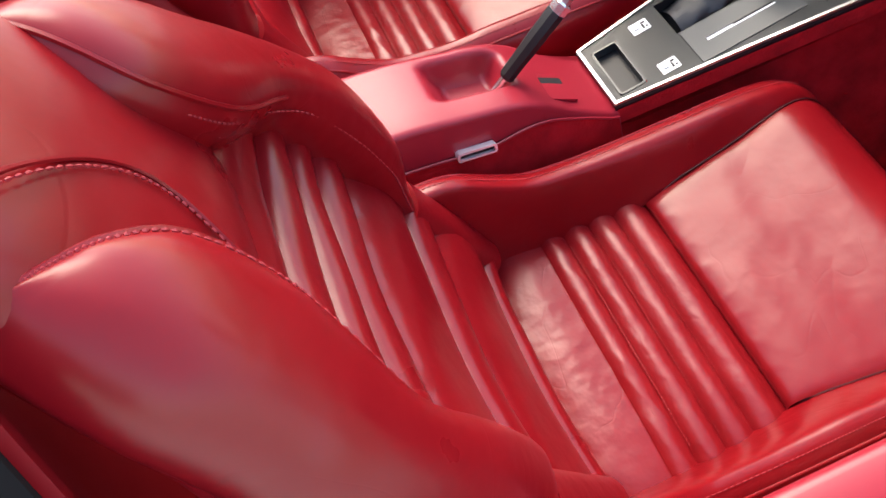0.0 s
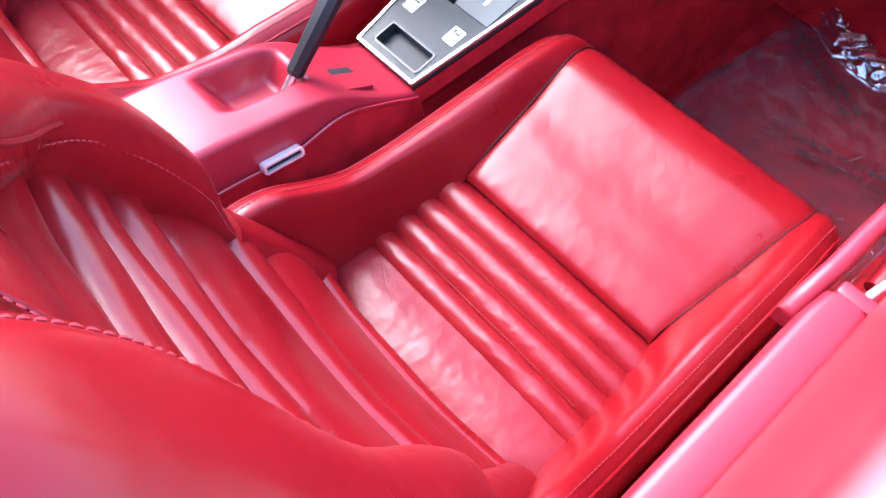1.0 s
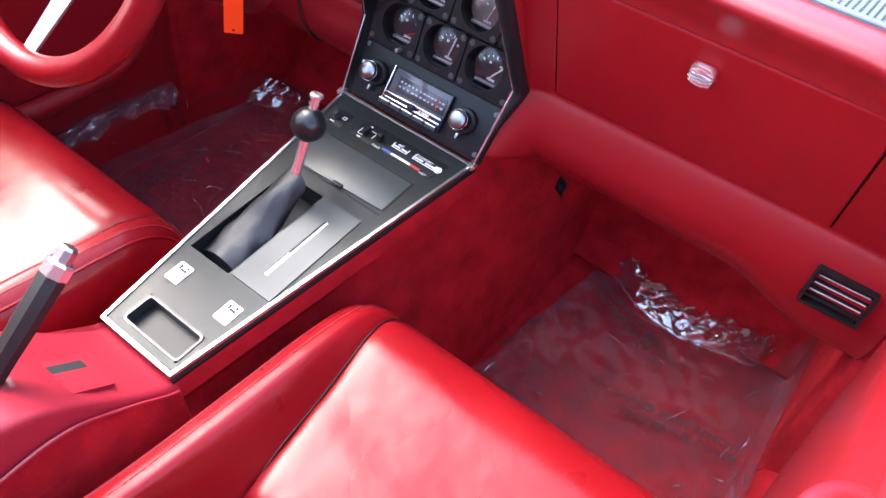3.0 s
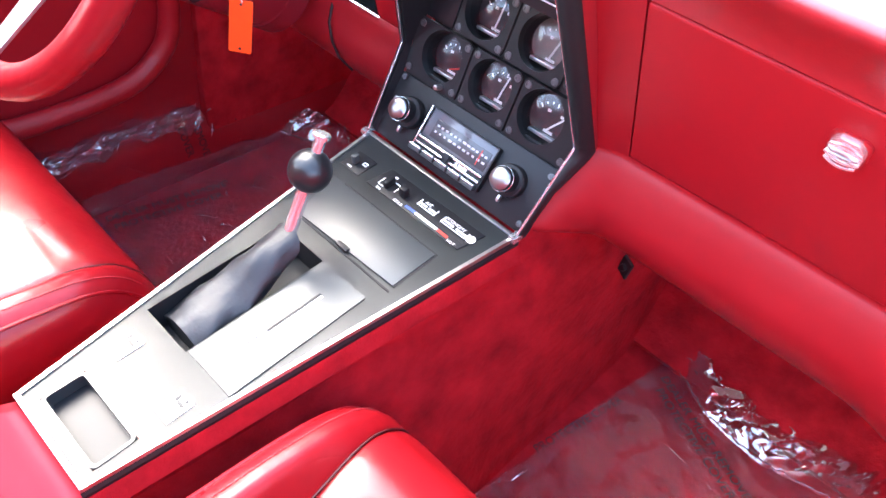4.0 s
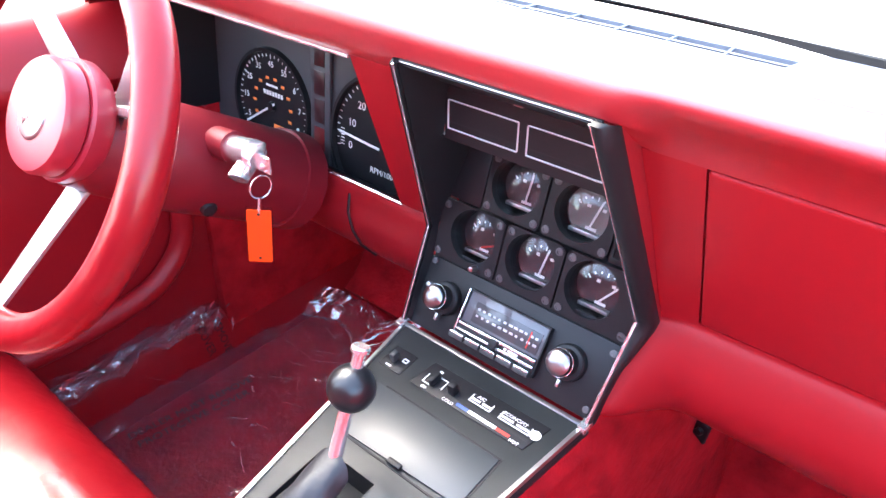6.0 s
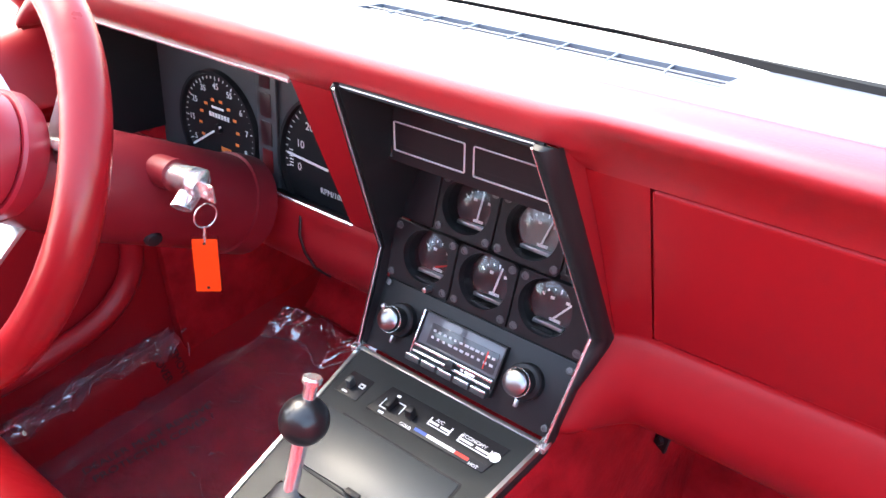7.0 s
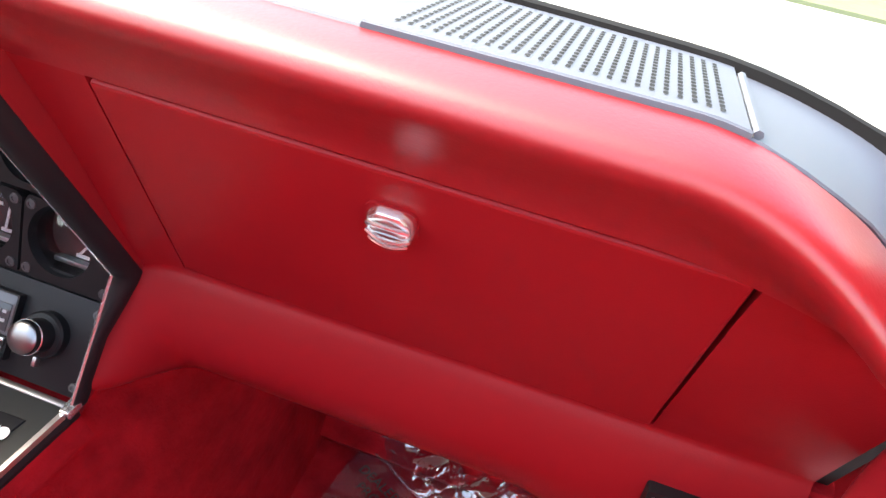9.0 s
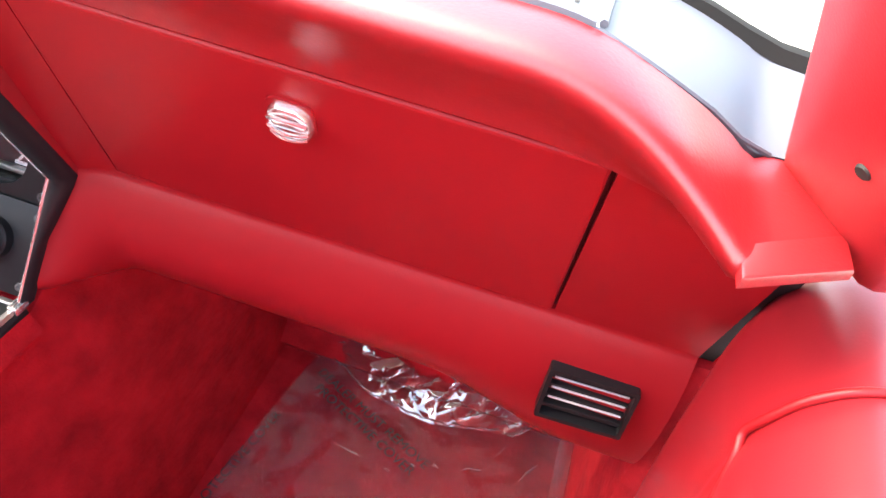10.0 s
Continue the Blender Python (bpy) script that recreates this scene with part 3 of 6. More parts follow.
for s in (1, -1):
    rows = []
    for i in range(19):
        v = -0.25 + 4.4 * i / 18
        rows.append([pillar_pt(s, w, v, o) for w, o in ((0.03, 0.5), (0.0, 0.12), (0.04, 0.0), (0.3, -0.12), (0.6, -0.16), (0.9, -0.08), (1.0, 0.1), (1.15, 0.6), (1.0, 1.2), (0.4, 1.3))])
    p = setting("a_pillar_right" if s > 0 else "a_pillar_left", grid(rows, True, True), door_vinyl, "red trimmed windshield pillar with a trim screw", "pillar", 50)
    setting("hinge_panel_right" if s > 0 else "hinge_panel_left", box(*sorted((s * 0.655, s * 0.74)), 0.075, 0.30, FZ, 0.52, 0.004), vinyl, "dark red hinge panel beside the dashboard", "body panel")
part("trim_screw", lathe([(0, 0.0016), (0.0034, 0.0012), (0.0042, 0), (0.0, -0.004)], basis(pillar_pt(1, 0.62, 0.45, -0.16), (0.66, -0.75, 0), (-0.35, -0.4, 0.85)), 12), dark, bpy.data.objects["a_pillar_right"])

# ---- centre stack ----
PM = basis((0, 0.004, 0.36), (1, 0, 0), (0, math.sin(radians(34)), math.cos(radians(34))))
GM = basis((0, 0.04874, 0.42632), (1, 0, 0), (0, math.sin(radians(18)), math.cos(radians(18)))) @ Matrix.Translation((0, -0.08, 0))
stack = thing("center_stack", (0, 0.03, 0.36), "black instrument stack with five gauges, radio and chrome edge trim", "instrument panel")


def frame_pt(z, s=1):
    y = 0.54 * (z - 0.36) if z < 0.46 else 0.054 - 0.454 * (z - 0.46)
    return stack_half(z, s > 0), y


LEV = [0.36, 0.385, 0.41, 0.435, 0.452, 0.46, 0.468, 0.50, 0.54, 0.58, 0.62, 0.655, 0.678]
INNER = [(0.004, 0.36), (0.0487, 0.4263), (0.090, 0.553), (0.096, 0.566), (0.032, 0.584), (0.030, 0.640), (-0.040, 0.6775)]


def inner_y(z):
    for (ya, za), (yb, zb) in zip(INNER, INNER[1:]):
        if za <= z <= zb:
            return ya + (yb - ya) * (z - za) / (zb - za)
    return INNER[-1][0]


for s in (1, -1):
    lev2 = sorted(LEV + [0.555, 0.568, 0.584, 0.640])
    rows = [[(s * frame_pt(z, s)[0], frame_pt(z)[1], z) for z in lev2], [(s * (frame_pt(z, s)[0] - 0.003), max(inner_y(z), frame_pt(z)[1]) + 0.002, z) for z in lev2]]
    part("side_wall", solid(rows, 0.002), black, stack)
    w = lambda z: 0.005 + 0.012 * step(0.40, 0.462, z) if s > 0 else 0.004
    rows = [[(s * (frame_pt(z, s)[0] + g * w(z)), frame_pt(z)[1] + d * (1 if z < 0.679 else 0.25), z) for z in LEV + [0.6805]] for g, d in ((0.0, 0.004), (0.0, -0.004), (0.12, -0.0062), (0.35, -0.0068), (0.6, -0.0056), (0.82, -0.0025), (0.96, 0.002), (1.0, 0.008))]
    part("bezel", grid(rows), black, stack, "black bezel", 60)
    rows = [[(s * (frame_pt(z, s)[0] + w(z) - 0.0005), frame_pt(z)[1] + d, z) for z in LEV[3:]] for d in (0.0055, 0.03, 0.05)]
    part("red_side", grid(rows), padvinyl, stack, "red vinyl side behind the bezel", 60)
rows = [[(x, y, z) for x in (-0.12, 0, 0.12)] for y, z in INNER[2:5]]
part("shelf", solid(rows, 0.002), black, stack)
rows = [[(x, y, z) for x in (-0.086, -0.03, 0.03, 0.108)] for y, z in ((0.0305, 0.584), (0.030, 0.640), (-0.040, 0.6775))]
part("vent_panel", solid(rows, 0.003), black, stack)
part("top_bezel", tube([(-0.080, -0.0395, 0.6768), (0, -0.0395, 0.6768), (0.110, -0.0395, 0.6768)], 0.0022, 8), black, stack)
line = [(-frame_pt(z, -1)[0], frame_pt(z)[1] - 0.005, z) for z in LEV] + [(frame_pt(z)[0], frame_pt(z)[1] - 0.005, z) for z in LEV[::-1]]
part("edge_trim", tube(line[:13], 0.0012, 8), chrome, stack, "thin chrome edge trim")
part("edge_trim", tube([(-0.079, -0.0425, 0.6776), (0.106, -0.0425, 0.6776)], 0.0007, 8), brushed, stack, "thin chrome edge trim")
part("edge_trim", tube(line[13:], lambda f: 0.0008 + 0.0012 * step(0.25, 0.65, f), 8), chrome, stack, "thin chrome edge trim")
for s in (1, -1):
    part("trim_corner", box(s * 0.1175 - 0.005, s * 0.1175 + 0.005, -0.012, 0.004, 0.358, 0.366, 0.002), chrome, stack)
# panel skins
part("panel", prism([(-0.122, 0.080), (0.122, 0.080), (0.124, 0.108), (0.118, 0.215), (-0.112, 0.215), (-0.124, 0.108)], -0.040, -0.028, GM), dark, stack)
part("joint_backing", box(-0.119, 0.119, 0.070, 0.092, -0.012, -0.0045, 0, GM), dark, stack)
part("radio_plate", prism([(-0.1165, 0.001), (0.1165, 0.001), (0.1215, 0.0795), (-0.1215, 0.0795)], -0.004, 0.0, PM, 0.001), black, stack, "satin black radio plate")


def bars(rects, d, m, material, parent, name="marking", h=0.0005):
    """Small flat marks (x0, x1, y0, y1), in one mesh."""
    return part(name, join(*[box(a, b, c, e, d, d + h, 0, m) for a, b, c, e in rects]), material, parent, "", 0)


# radio
radio = part("radio", holed(rounded(-0.053, 0.049, 0.012, 0.066, 0.001), rounded(-0.0512, 0.0473, 0.031, 0.0645, 0.001), 0.0, 0.0075, PM), black, stack, "black faced pushbutton radio with chrome strips")
part("side_strip", box(-0.0535, -0.0515, 0.012, 0.066, 0.0070, 0.0092, 0.0005, PM), chrome, radio)
part("dial_glass", box(-0.0512, 0.0473, 0.031, 0.0645, 0.001, 0.005, 0.0005, PM), mat("radio_glass", (0.10, 0.10, 0.11), 0.08, vary=0.1), radio)
part("dial_window", box(-0.040, 0.043, 0.034, 0.056, 0.004, 0.0058, 0.0004, PM), mat("radio_dial", (0.05, 0.05, 0.055), 0.15, vary=0.1), radio)
rnd = random.Random(4)
radio_ink = mat("pale_print", (0.42, 0.40, 0.42), 0.5, vary=0.1)
bars([(-0.036 + 0.0066 * i, -0.036 + 0.0066 * i + rnd.uniform(0.0028, 0.0052), 0.0482, 0.0507) for i in range(12)], 0.006, PM, radio_ink, radio)
bars([(-0.036 + 0.0072 * i, -0.036 + 0.0072 * i + rnd.uniform(0.0025, 0.0050), 0.0410, 0.0435) for i in range(11)], 0.006, PM, radio_ink, radio)
part("tuning_pointer", box(0.030, 0.0312, 0.036, 0.054, 0.0058, 0.0068, 0, PM), redprint, radio)
part("chrome_strip", box(-0.050, 0.047, 0.0275, 0.0305, 0.008, 0.0105, 0.0006, PM), chrome, radio)
part("chrome_strip", box(-0.050, 0.047, 0.0205, 0.0235, 0.008, 0.0105, 0.0006, PM), chrome, radio)
part("strip_ground", box(-0.050, 0.047, 0.0235, 0.0275, 0.006, 0.0088, 0, PM), black, radio)
part("slider", box(-0.006, 0.003, 0.021, 0.030, 0.010, 0.0155, 0.001, PM), black, radio)
bars([(0.010, 0.013, 0.0243, 0.0268), (0.015, 0.027, 0.0243, 0.0268)], 0.0089, PM, white, radio)
for i in range(5):
    x = -0.053 + 0.0205 * i
    part("push_button", box(x, x + 0.0185, 0.0115, 0.0185, 0.002, 0.016, 0.0012, PM), satin, radio)
    part("button_tip", box(x + 0.0005, x + 0.018, 0.0165, 0.0185, 0.0155, 0.0168, 0.0003, PM), chrome, radio)
for x in (-0.080, 0.0765):
    kb = part("knob", lathe([(0.0, 0.0), (0.0185, 0.0), (0.0185, 0.008), (0.017, 0.010), (0.0135, 0.0105), (0.0135, 0.026), (0.0128, 0.0285), (0.0, 0.0285)], PM @ Matrix.Translation((x, 0.043, 0)), 36), black, stack, "round radio knob with bright face")
    part("knob_face", lathe([(0.0, 0.0), (0.0122, 0.0), (0.0125, 0.0012), (0.0110, 0.0028), (0.006, 0.0042), (0.0, 0.0046)], PM @ Matrix.Translation((x, 0.043, 0.0284)), 36), knob_metal, kb, "polished knob face")
    part("knob_ring", lathe([(0.0137, 0.0), (0.0142, 0.0008), (0.0137, 0.0016)], PM @ Matrix.Translation((x, 0.043, 0.024)), 36), chrome, kb)
    part("tone_tab", box(x - 0.0018, x + 0.0018, 0.043 - 0.026, 0.043 - 0.018, 0.004, 0.009, 0.0008, PM), brushed, kb)
part("stud", lathe([(0, 0.004), (0.003, 0.003), (0.0035, 0)], PM @ Matrix.Translation((-0.108, 0.048, 0)), 10), brushed, stack)


def screw(x, y, parent, m=GM, r=0.0042, d=0.0012):
    part("screw", lathe([(0, d + 0.0004), (r * 0.55, d + 0.0004), (r * 0.55, d + 0.0014), (r, d + 0.0012), (r, d - 0.001)], m @ Matrix.Translation((x, y, 0)), 12), screw_metal, parent)


def gauge(cx, cy, x0, x1, y0, y1, needle, tint, redpart=False):
    n = 40
    pl = part("gauge", holed(square_ring(x0, x1, y0, y1, n, cx, cy), circle(cx, cy, 0.0288, n), -0.003, 0.0012, GM), black, stack, "round black gauge with white needle")
    part("cup", lathe([(0.0, -0.0230), (0.0275, -0.0230), (0.0288, -0.001), (0.0295, -0.001), (0.0283, -0.0250), (0.0, -0.0250)], GM @ Matrix.Translation((cx, cy, 0)), n), black, pl)
    part("dial", lathe([(0.0, -0.0218), (0.0258, -0.0218), (0.0258, -0.0226), (0.0, -0.0226)], GM @ Matrix.Translation((cx, cy, 0)), n), mat("dial_face", tint, 0.5, vary=0.1), pl)
    a = radians(needle)
    px, py = cx + 0.004, cy - 0.013
    nb = box(-0.003, 0.027, -0.0010, 0.0010, -0.0198, -0.0190, 0, GM @ Matrix.Translation((px, py, 0)) @ Matrix.Rotation(a, 4, "Z"))
    part("needle", nb, white if not redpart else redprint, pl)
    ticks = []
    for k in range(7):
        t = radians(135 - 15 * k)
        q = GM @ Matrix.Translation((px, py, 0)) @ Matrix.Rotation(t, 4, "Z")
        L = 0.0042 if k % 3 == 0 else 0.0022
        ticks.append(box(0.0285 - L, 0.0285, -0.0006, 0.0006, -0.0217, -0.0211, 0, q))
    part("scale", join(*ticks), white, pl, "", 0)
    bars([(px - 0.006, px + 0.006, py - 0.0055, py - 0.0025), (px - 0.010, px - 0.006, py + 0.016, py + 0.019), (px + 0.007, px + 0.011, py + 0.016, py + 0.019)], -0.0217, GM, white, pl, "lettering")
    part("dial_sill", box(cx - 0.016, cx + 0.017, cy - 0.0235, cy - 0.0195, -0.0214, -0.0135, 0.0006, GM), brushed, pl)
    ln = part("lens", lathe([(0.0, -0.0008), (0.008, -0.0012), (0.014, -0.0022), (0.021, -0.0040), (0.0272, -0.0065), (0.0272, -0.0072), (0.014, -0.0030), (0.0, -0.0016)], GM @ Matrix.Translation((cx, cy, 0)), n), lens_mat, pl)
    ln.visible_shadow = False
    return pl


grey_dial = (0.022, 0.022, 0.025)
BY0, BY1, TY0, TY1 = 0.0825, 0.1480, 0.1510, 0.2135
bottom_row = [(-0.073, -0.1185, -0.0365, 25, True), (0.0, -0.0340, 0.0355, 80, False), (0.0715, 0.0380, 0.1205, 52, False)]
for cx, x0, x1, nd, rp in bottom_row:
    g = gauge(cx, 0.1180, x0, x1, BY0, BY1, nd, grey_dial, rp)
    for sx, sy in ((x1 - 0.006, BY1 - 0.0065), (x0 + 0.006, BY0 + 0.006), (x1 - 0.0065, BY0 + 0.006), (x0 + 0.0065, BY1 - 0.0065)):
        screw(sx, sy, g)
for cx, x0, x1, nd, tint in ((-0.037, -0.0705, -0.0005, 86, grey_dial), (0.0395, 0.0020, 0.0770, 75, (0.17, 0.165, 0.15))):
    g = gauge(cx, 0.1850, x0, x1, TY0, TY1, nd, tint)
    for sx, sy in ((x1 - 0.006, TY1 - 0.006), (x0 + 0.006, TY0 + 0.006), (x1 - 0.006, TY0 + 0.006), (x0 + 0.006, TY1 - 0.006)):
        screw(sx, sy, g)
part("blank_plate", box(-0.112, -0.0725, TY0, TY1, -0.003, 0.0012, 0.0008, GM), black, stack)
part("blank_plate", box(0.0790, 0.112, TY0, TY1, -0.003, 0.0012, 0.0008, GM), black, stack)
part("blank_inset", holed(rounded(0.0815, 0.104, TY0 + 0.005, TY1 - 0.014, 0.001), rounded(0.0830, 0.1025, TY0 + 0.0065, TY1 - 0.0155, 0.001), 0.001, 0.0025, GM), dark, stack)
part("reset_stud", lathe([(0, 0.012), (0.003, 0.011), (0.0035, 0.0), (0.0, 0.0)], GM @ Matrix.Translation((-0.060, 0.087, 0)), 12), brushed, stack)
for x, y in ((-0.112, 0.075), (0.113, 0.070), (0.110, 0.010), (0.116, 0.088)):
    screw(x, y, stack, PM if y < 0.08 else GM, r=0.0035)
# centre vents
VM = basis((0, 0.0285, 0.61), (1, 0, 0), (0, 0, 1))
for x0, x1 in ((-0.082, -0.002), (0.007, 0.089)):
    vt = part("vent", holed(rounded(x0, x1, -0.0145, 0.0145, 0.0015), rounded(x0 + 0.0008, x1 - 0.0008, -0.0137, 0.0137, 0.001), -0.001, 0.003, VM), vent_metal, stack, "chrome rimmed air vent")
    part("vent_core", box(x0 + 0.002, x1 - 0.002, -0.0125, 0.0125, -0.0015, 0.0005, 0, VM), dark, vt)
    for k in range(3):
        y = -0.0075 + 0.0075 * k
        part("vane", box(x0 + 0.002, x1 - 0.002, y - 0.0006, y + 0.0006, -0.001, 0.0012, 0.0003, VM), dark, vt)
part("vent_catch", box(-0.006, 0.004, 0.030, 0.036, 0.004, 0.008, 0.001, VM), brushed, stack)

# ---- instrument cluster ----
cl = thing("instrument_cluster", (-0.37, 0.08, 0.46), "black instrument cluster with speedometer and tachometer dials", "instrument cluster")
CM = basis((-0.37, 0.098, 0.50), (1, 0, 0), (0, 0.10, 1))
part("backing", box(-0.205, 0.215, -0.06, 0.16, -0.006, 0.0, 0, CM), cluster_grey, cl)
for x in (-0.205, 0.205):
    part("side_wall", box(x - 0.003, x + 0.003, -0.030, 0.165, -0.004, 0.11 if x < 0 else 0.030, 0, CM), black, cl)
part("lower_shelf", grid([[(x, 0.0605, 0.4645) for x in (-0.575, -0.37, -0.172)], [(x, 0.105, 0.440) for x in (-0.575, -0.37, -0.165)]]), black, cl)
part("hood_lining", grid([[(x, -0.030, 0.664) for x in (-0.575, -0.37, -0.148)], [(x, 0.12, 0.66) for x in (-0.575, -0.37, -0.148)]]), black, cl)
part("edge_trim", tube([(-0.575, 0.0575, 0.4655), (-0.174, 0.0575, 0.4655)], 0.0018, 6), chrome, cl)
part("edge_trim", tube([(-0.575, -0.0315, 0.6625), (-0.151, -0.0315, 0.6625)], 0.0018, 6), chrome, cl)
for cx, cy, R, nm in ((-0.077, -0.003, 0.072, "speedometer"), (0.134, -0.002, 0.086, "tachometer")):
    fast = cx < 0
    d = part(nm, lathe([(0, 0.0), (R, 0.0), (R + 0.001, 0.006), (R + 0.005, 0.006), (R + 0.006, -0.002)], CM @ Matrix.Translation((cx, cy, 0.002)), 56), black, cl, "round black dial with white figures")
    nums = ("5", "15", "25", "35", "45", "55", "6", "7", "8") if fast else ("0", "10", "20", "30", "40", "50", "60", "70")
    a0, sweep, rl = (204, 226, 0.056) if fast else (190, 200, 0.060)
    tick = []
    for k in range(33):
        a = radians(a0 - sweep * k / 32)
        q = CM @ Matrix.Translation((cx, cy, 0.0025)) @ Matrix.Rotation(a, 4, "Z")
        tick.append(box(R - (0.0065 if k % 4 else 0.009), R - 0.003, -0.0005, 0.0005, 0, 0.0006, 0, q))
    part("scale", join(*tick), white, d, "", 0)
    for k, tx in enumerate(nums):
        a = radians(a0 - sweep * k / (len(nums) - 1))
        cu = bpy.data.curves.new("tmp", "FONT")
        cu.body, cu.size, cu.align_x, cu.align_y, cu.extrude = tx, 0.0115 if fast else 0.0135, "CENTER", "CENTER", 0.0002
        tmp = bpy.data.objects.new("tmp", cu)
        me = bpy.data.meshes.new_from_object(tmp)
        b = bmesh.new()
        b.from_mesh(me)
        bpy.data.objects.remove(tmp), bpy.data.curves.remove(cu), bpy.data.meshes.remove(me)
        b.transform(CM @ Matrix.Translation((cx + rl * math.cos(a), cy + rl * math.sin(a), 0.0028)))
        part("figure", b, white, d, "", 0)
    na = 212 if fast else 176
    part("needle", box(-0.010, R - 0.010, -0.0014, 0.0014, 0.006, 0.007, 0, CM @ Matrix.Translation((cx, cy, 0)) @ Matrix.Rotation(radians(na), 4, "Z")), white, d)
    part("hub", lathe([(0, 0.008), (0.006, 0.007), (0.007, 0.002)], CM @ Matrix.Translation((cx, cy, 0)), 16), black, d)
    lettering("MPH" if fast else "RPM/100", 0.0085 if fast else 0.0105, CM @ Matrix.Translation((cx - (0.009 if fast else 0.024), cy - (0.052 if fast else 0.034), 0.0028)), white, d)
    if fast:
        bars([(cx - 0.018 + 0.006 * k, cx - 0.0138 + 0.006 * k, cy + 0.014, cy + 0.020) for k in range(7)], 0.0026, CM, white, d, "odometer")
        bars([(cx - 0.012, cx + 0.012, cy + 0.026, cy + 0.029)], 0.0026, CM, white, d, "lettering")
        bars([(cx + 0.002, cx + 0.022, cy - 0.030, cy - 0.024)] + [(cx + 0.038 * math.cos(t) - 0.0032, cx + 0.038 * math.cos(t) + 0.0032, cy + 0.038 * math.sin(t) - 0.0018, cy + 0.038 * math.sin(t) + 0.0018) for t in [radians(204 - 25 * q) for q in range(10)]], 0.0026, CM, orange, d, "inner_scale")
    else:
        for k in range(6):
            part("redline_tick", box(-0.076, -0.070, -0.0006 + 0.004 * k - 0.012, 0.0006 + 0.004 * k - 0.012, 0.0026, 0.0032, 0, CM @ Matrix.Translation((cx, cy, 0))), white, d)
part("lamp_strip", box(0.004, 0.040, -0.060, 0.12, 0.0005, 0.006, 0.002, CM), cluster_grey, cl)
for k in range(4):
    part("warning_lamp", box(0.012, 0.031, -0.034 + 0.036 * k, -0.004 + 0.036 * k, 0.006, 0.0068, 0.0003, CM), mat("lamp_lens", (0.12, 0.01, 0.012) if k == 0 else (0.03, 0.012, 0.014), 0.3), cl)

# ---- centre console ----
AC = radians(6.9)
CO = basis((0, -0.455, 0.305), (1, 0, 0), (0, math.cos(AC), math.sin(AC)))
con = thing("center_console", (0, -0.25, 0.30), "satin black shifter console plate with bright edge trim", "console")


def chw(y):
    return 0.0585 + 0.129 * y


tx0, tx1, ty0, ty1 = -0.041, 0.050, 0.014, 0.055
bx0, bx1, by0, by1 = -0.063, 0.003, 0.129, 0.288
bm = bmesh.new()
ys = [0.0045, ty0, ty1, by0, by1, 0.457]
vv = [[bm.verts.new((x if x is not None else (-1 if k == 0 else 1) * (chw(y) - 0.0045), y, 0.0)) for k, x in enumerate((None, bx0 + 0.016 * (1 - step(0.06, 0.10, y)) + 0.006 * (1 - step(0.06, 0.10, y)), bx1, tx1, None))] for y in ys]
for a in range(5):
    for b in range(4):
        if (a == 1 and b in (1, 2)) or (a == 3 and b == 1):
            continue
        bm.faces.new((vv[a][b], vv[a][b + 1], vv[a + 1][b + 1], vv[a + 1][b]))
bmesh.ops.solidify(bm, geom=bm.faces[:], thickness=0.005)
bm.transform(CO)
part("plate", bm, satin, con, "satin black console plate", 0)
for s in (1, -1):
    rows = [[Vector((s * (chw(y) - 0.0045), y, 0.0)), Vector((s * (chw(y) - 0.004), y, 0.0022)), Vector((s * chw(y), y, 0.0022)), Vector((s * (chw(y) + 0.001), y, -0.002))] for y in (0, 0.15, 0.3, 0.458)]
    part("edge_trim", grid([[CO @ p for p in r] for r in rows]), brushed, con, "bright edge trim", 20)
    rows = [[Vector((s * (chw(y) + 0.001), y, -0.002)), Vector((s * (chw(y) + 0.003), y, -0.006)), Vector((s * (chw(y) + 0.003), y, -0.018)), Vector((s * (chw(y) - 0.01), y, -0.02))] for y in (-0.002, 0.15, 0.3, 0.458)]
    part("skirt", grid([[CO @ p for p in r] for r in rows]), black, con, "", 20)
part("edge_trim", box(-chw(0), chw(0), -0.001, 0.0045, -0.004, 0.0022, 0.0008, CO), brushed, con, "bright edge trim")
# coin tray
tray = part("tray", holed(rounded(tx0, tx1, ty0, ty1, 0.006), rounded(tx0 + 0.003, tx1 - 0.003, ty0 + 0.003, ty1 - 0.003, 0.004), -0.016, 0.0012, CO), satin, con, "recessed coin tray")
part("tray_floor", box(tx0 + 0.001, tx1 - 0.001, ty0 + 0.001, ty1 - 0.001, -0.018, -0.014, 0, CO), black, tray)
# rocker labels
for x, y in ((-0.0405, 0.094), (0.0445, 0.092)):
    sw = part("window_switch_plate", prism(rounded(x - 0.0105, x + 0.0105, y - 0.014, y + 0.014, 0.002), 0.0, 0.0012, CO), white, con, "small white window switch plate")
    part("switch", box(x - 0.0035, x + 0.0035, y - 0.009, y - 0.001, 0.001, 0.0035, 0.0008, CO), brushed, sw)
    bars([(x - 0.002, x + 0.0065, y + 0.003, y + 0.006), (x - 0.006, x - 0.003, y + 0.004, y + 0.010), (x + 0.003, x + 0.006, y + 0.008, y + 0.011)], 0.0013, CO, black, sw)
# shift quadrant
quad = part("shift_quadrant", holed(rounded(bx1 + 0.003, 0.069, 0.131, 0.287, 0.001), rounded(0.0345, 0.0405, 0.155, 0.259, 0.0005), 0.0, 0.0016, CO), satin, con, "satin black shift quadrant plate")
part("quadrant_slot", box(0.0340, 0.0410, 0.154, 0.260, -0.001, 0.0006, 0, CO), white, quad)
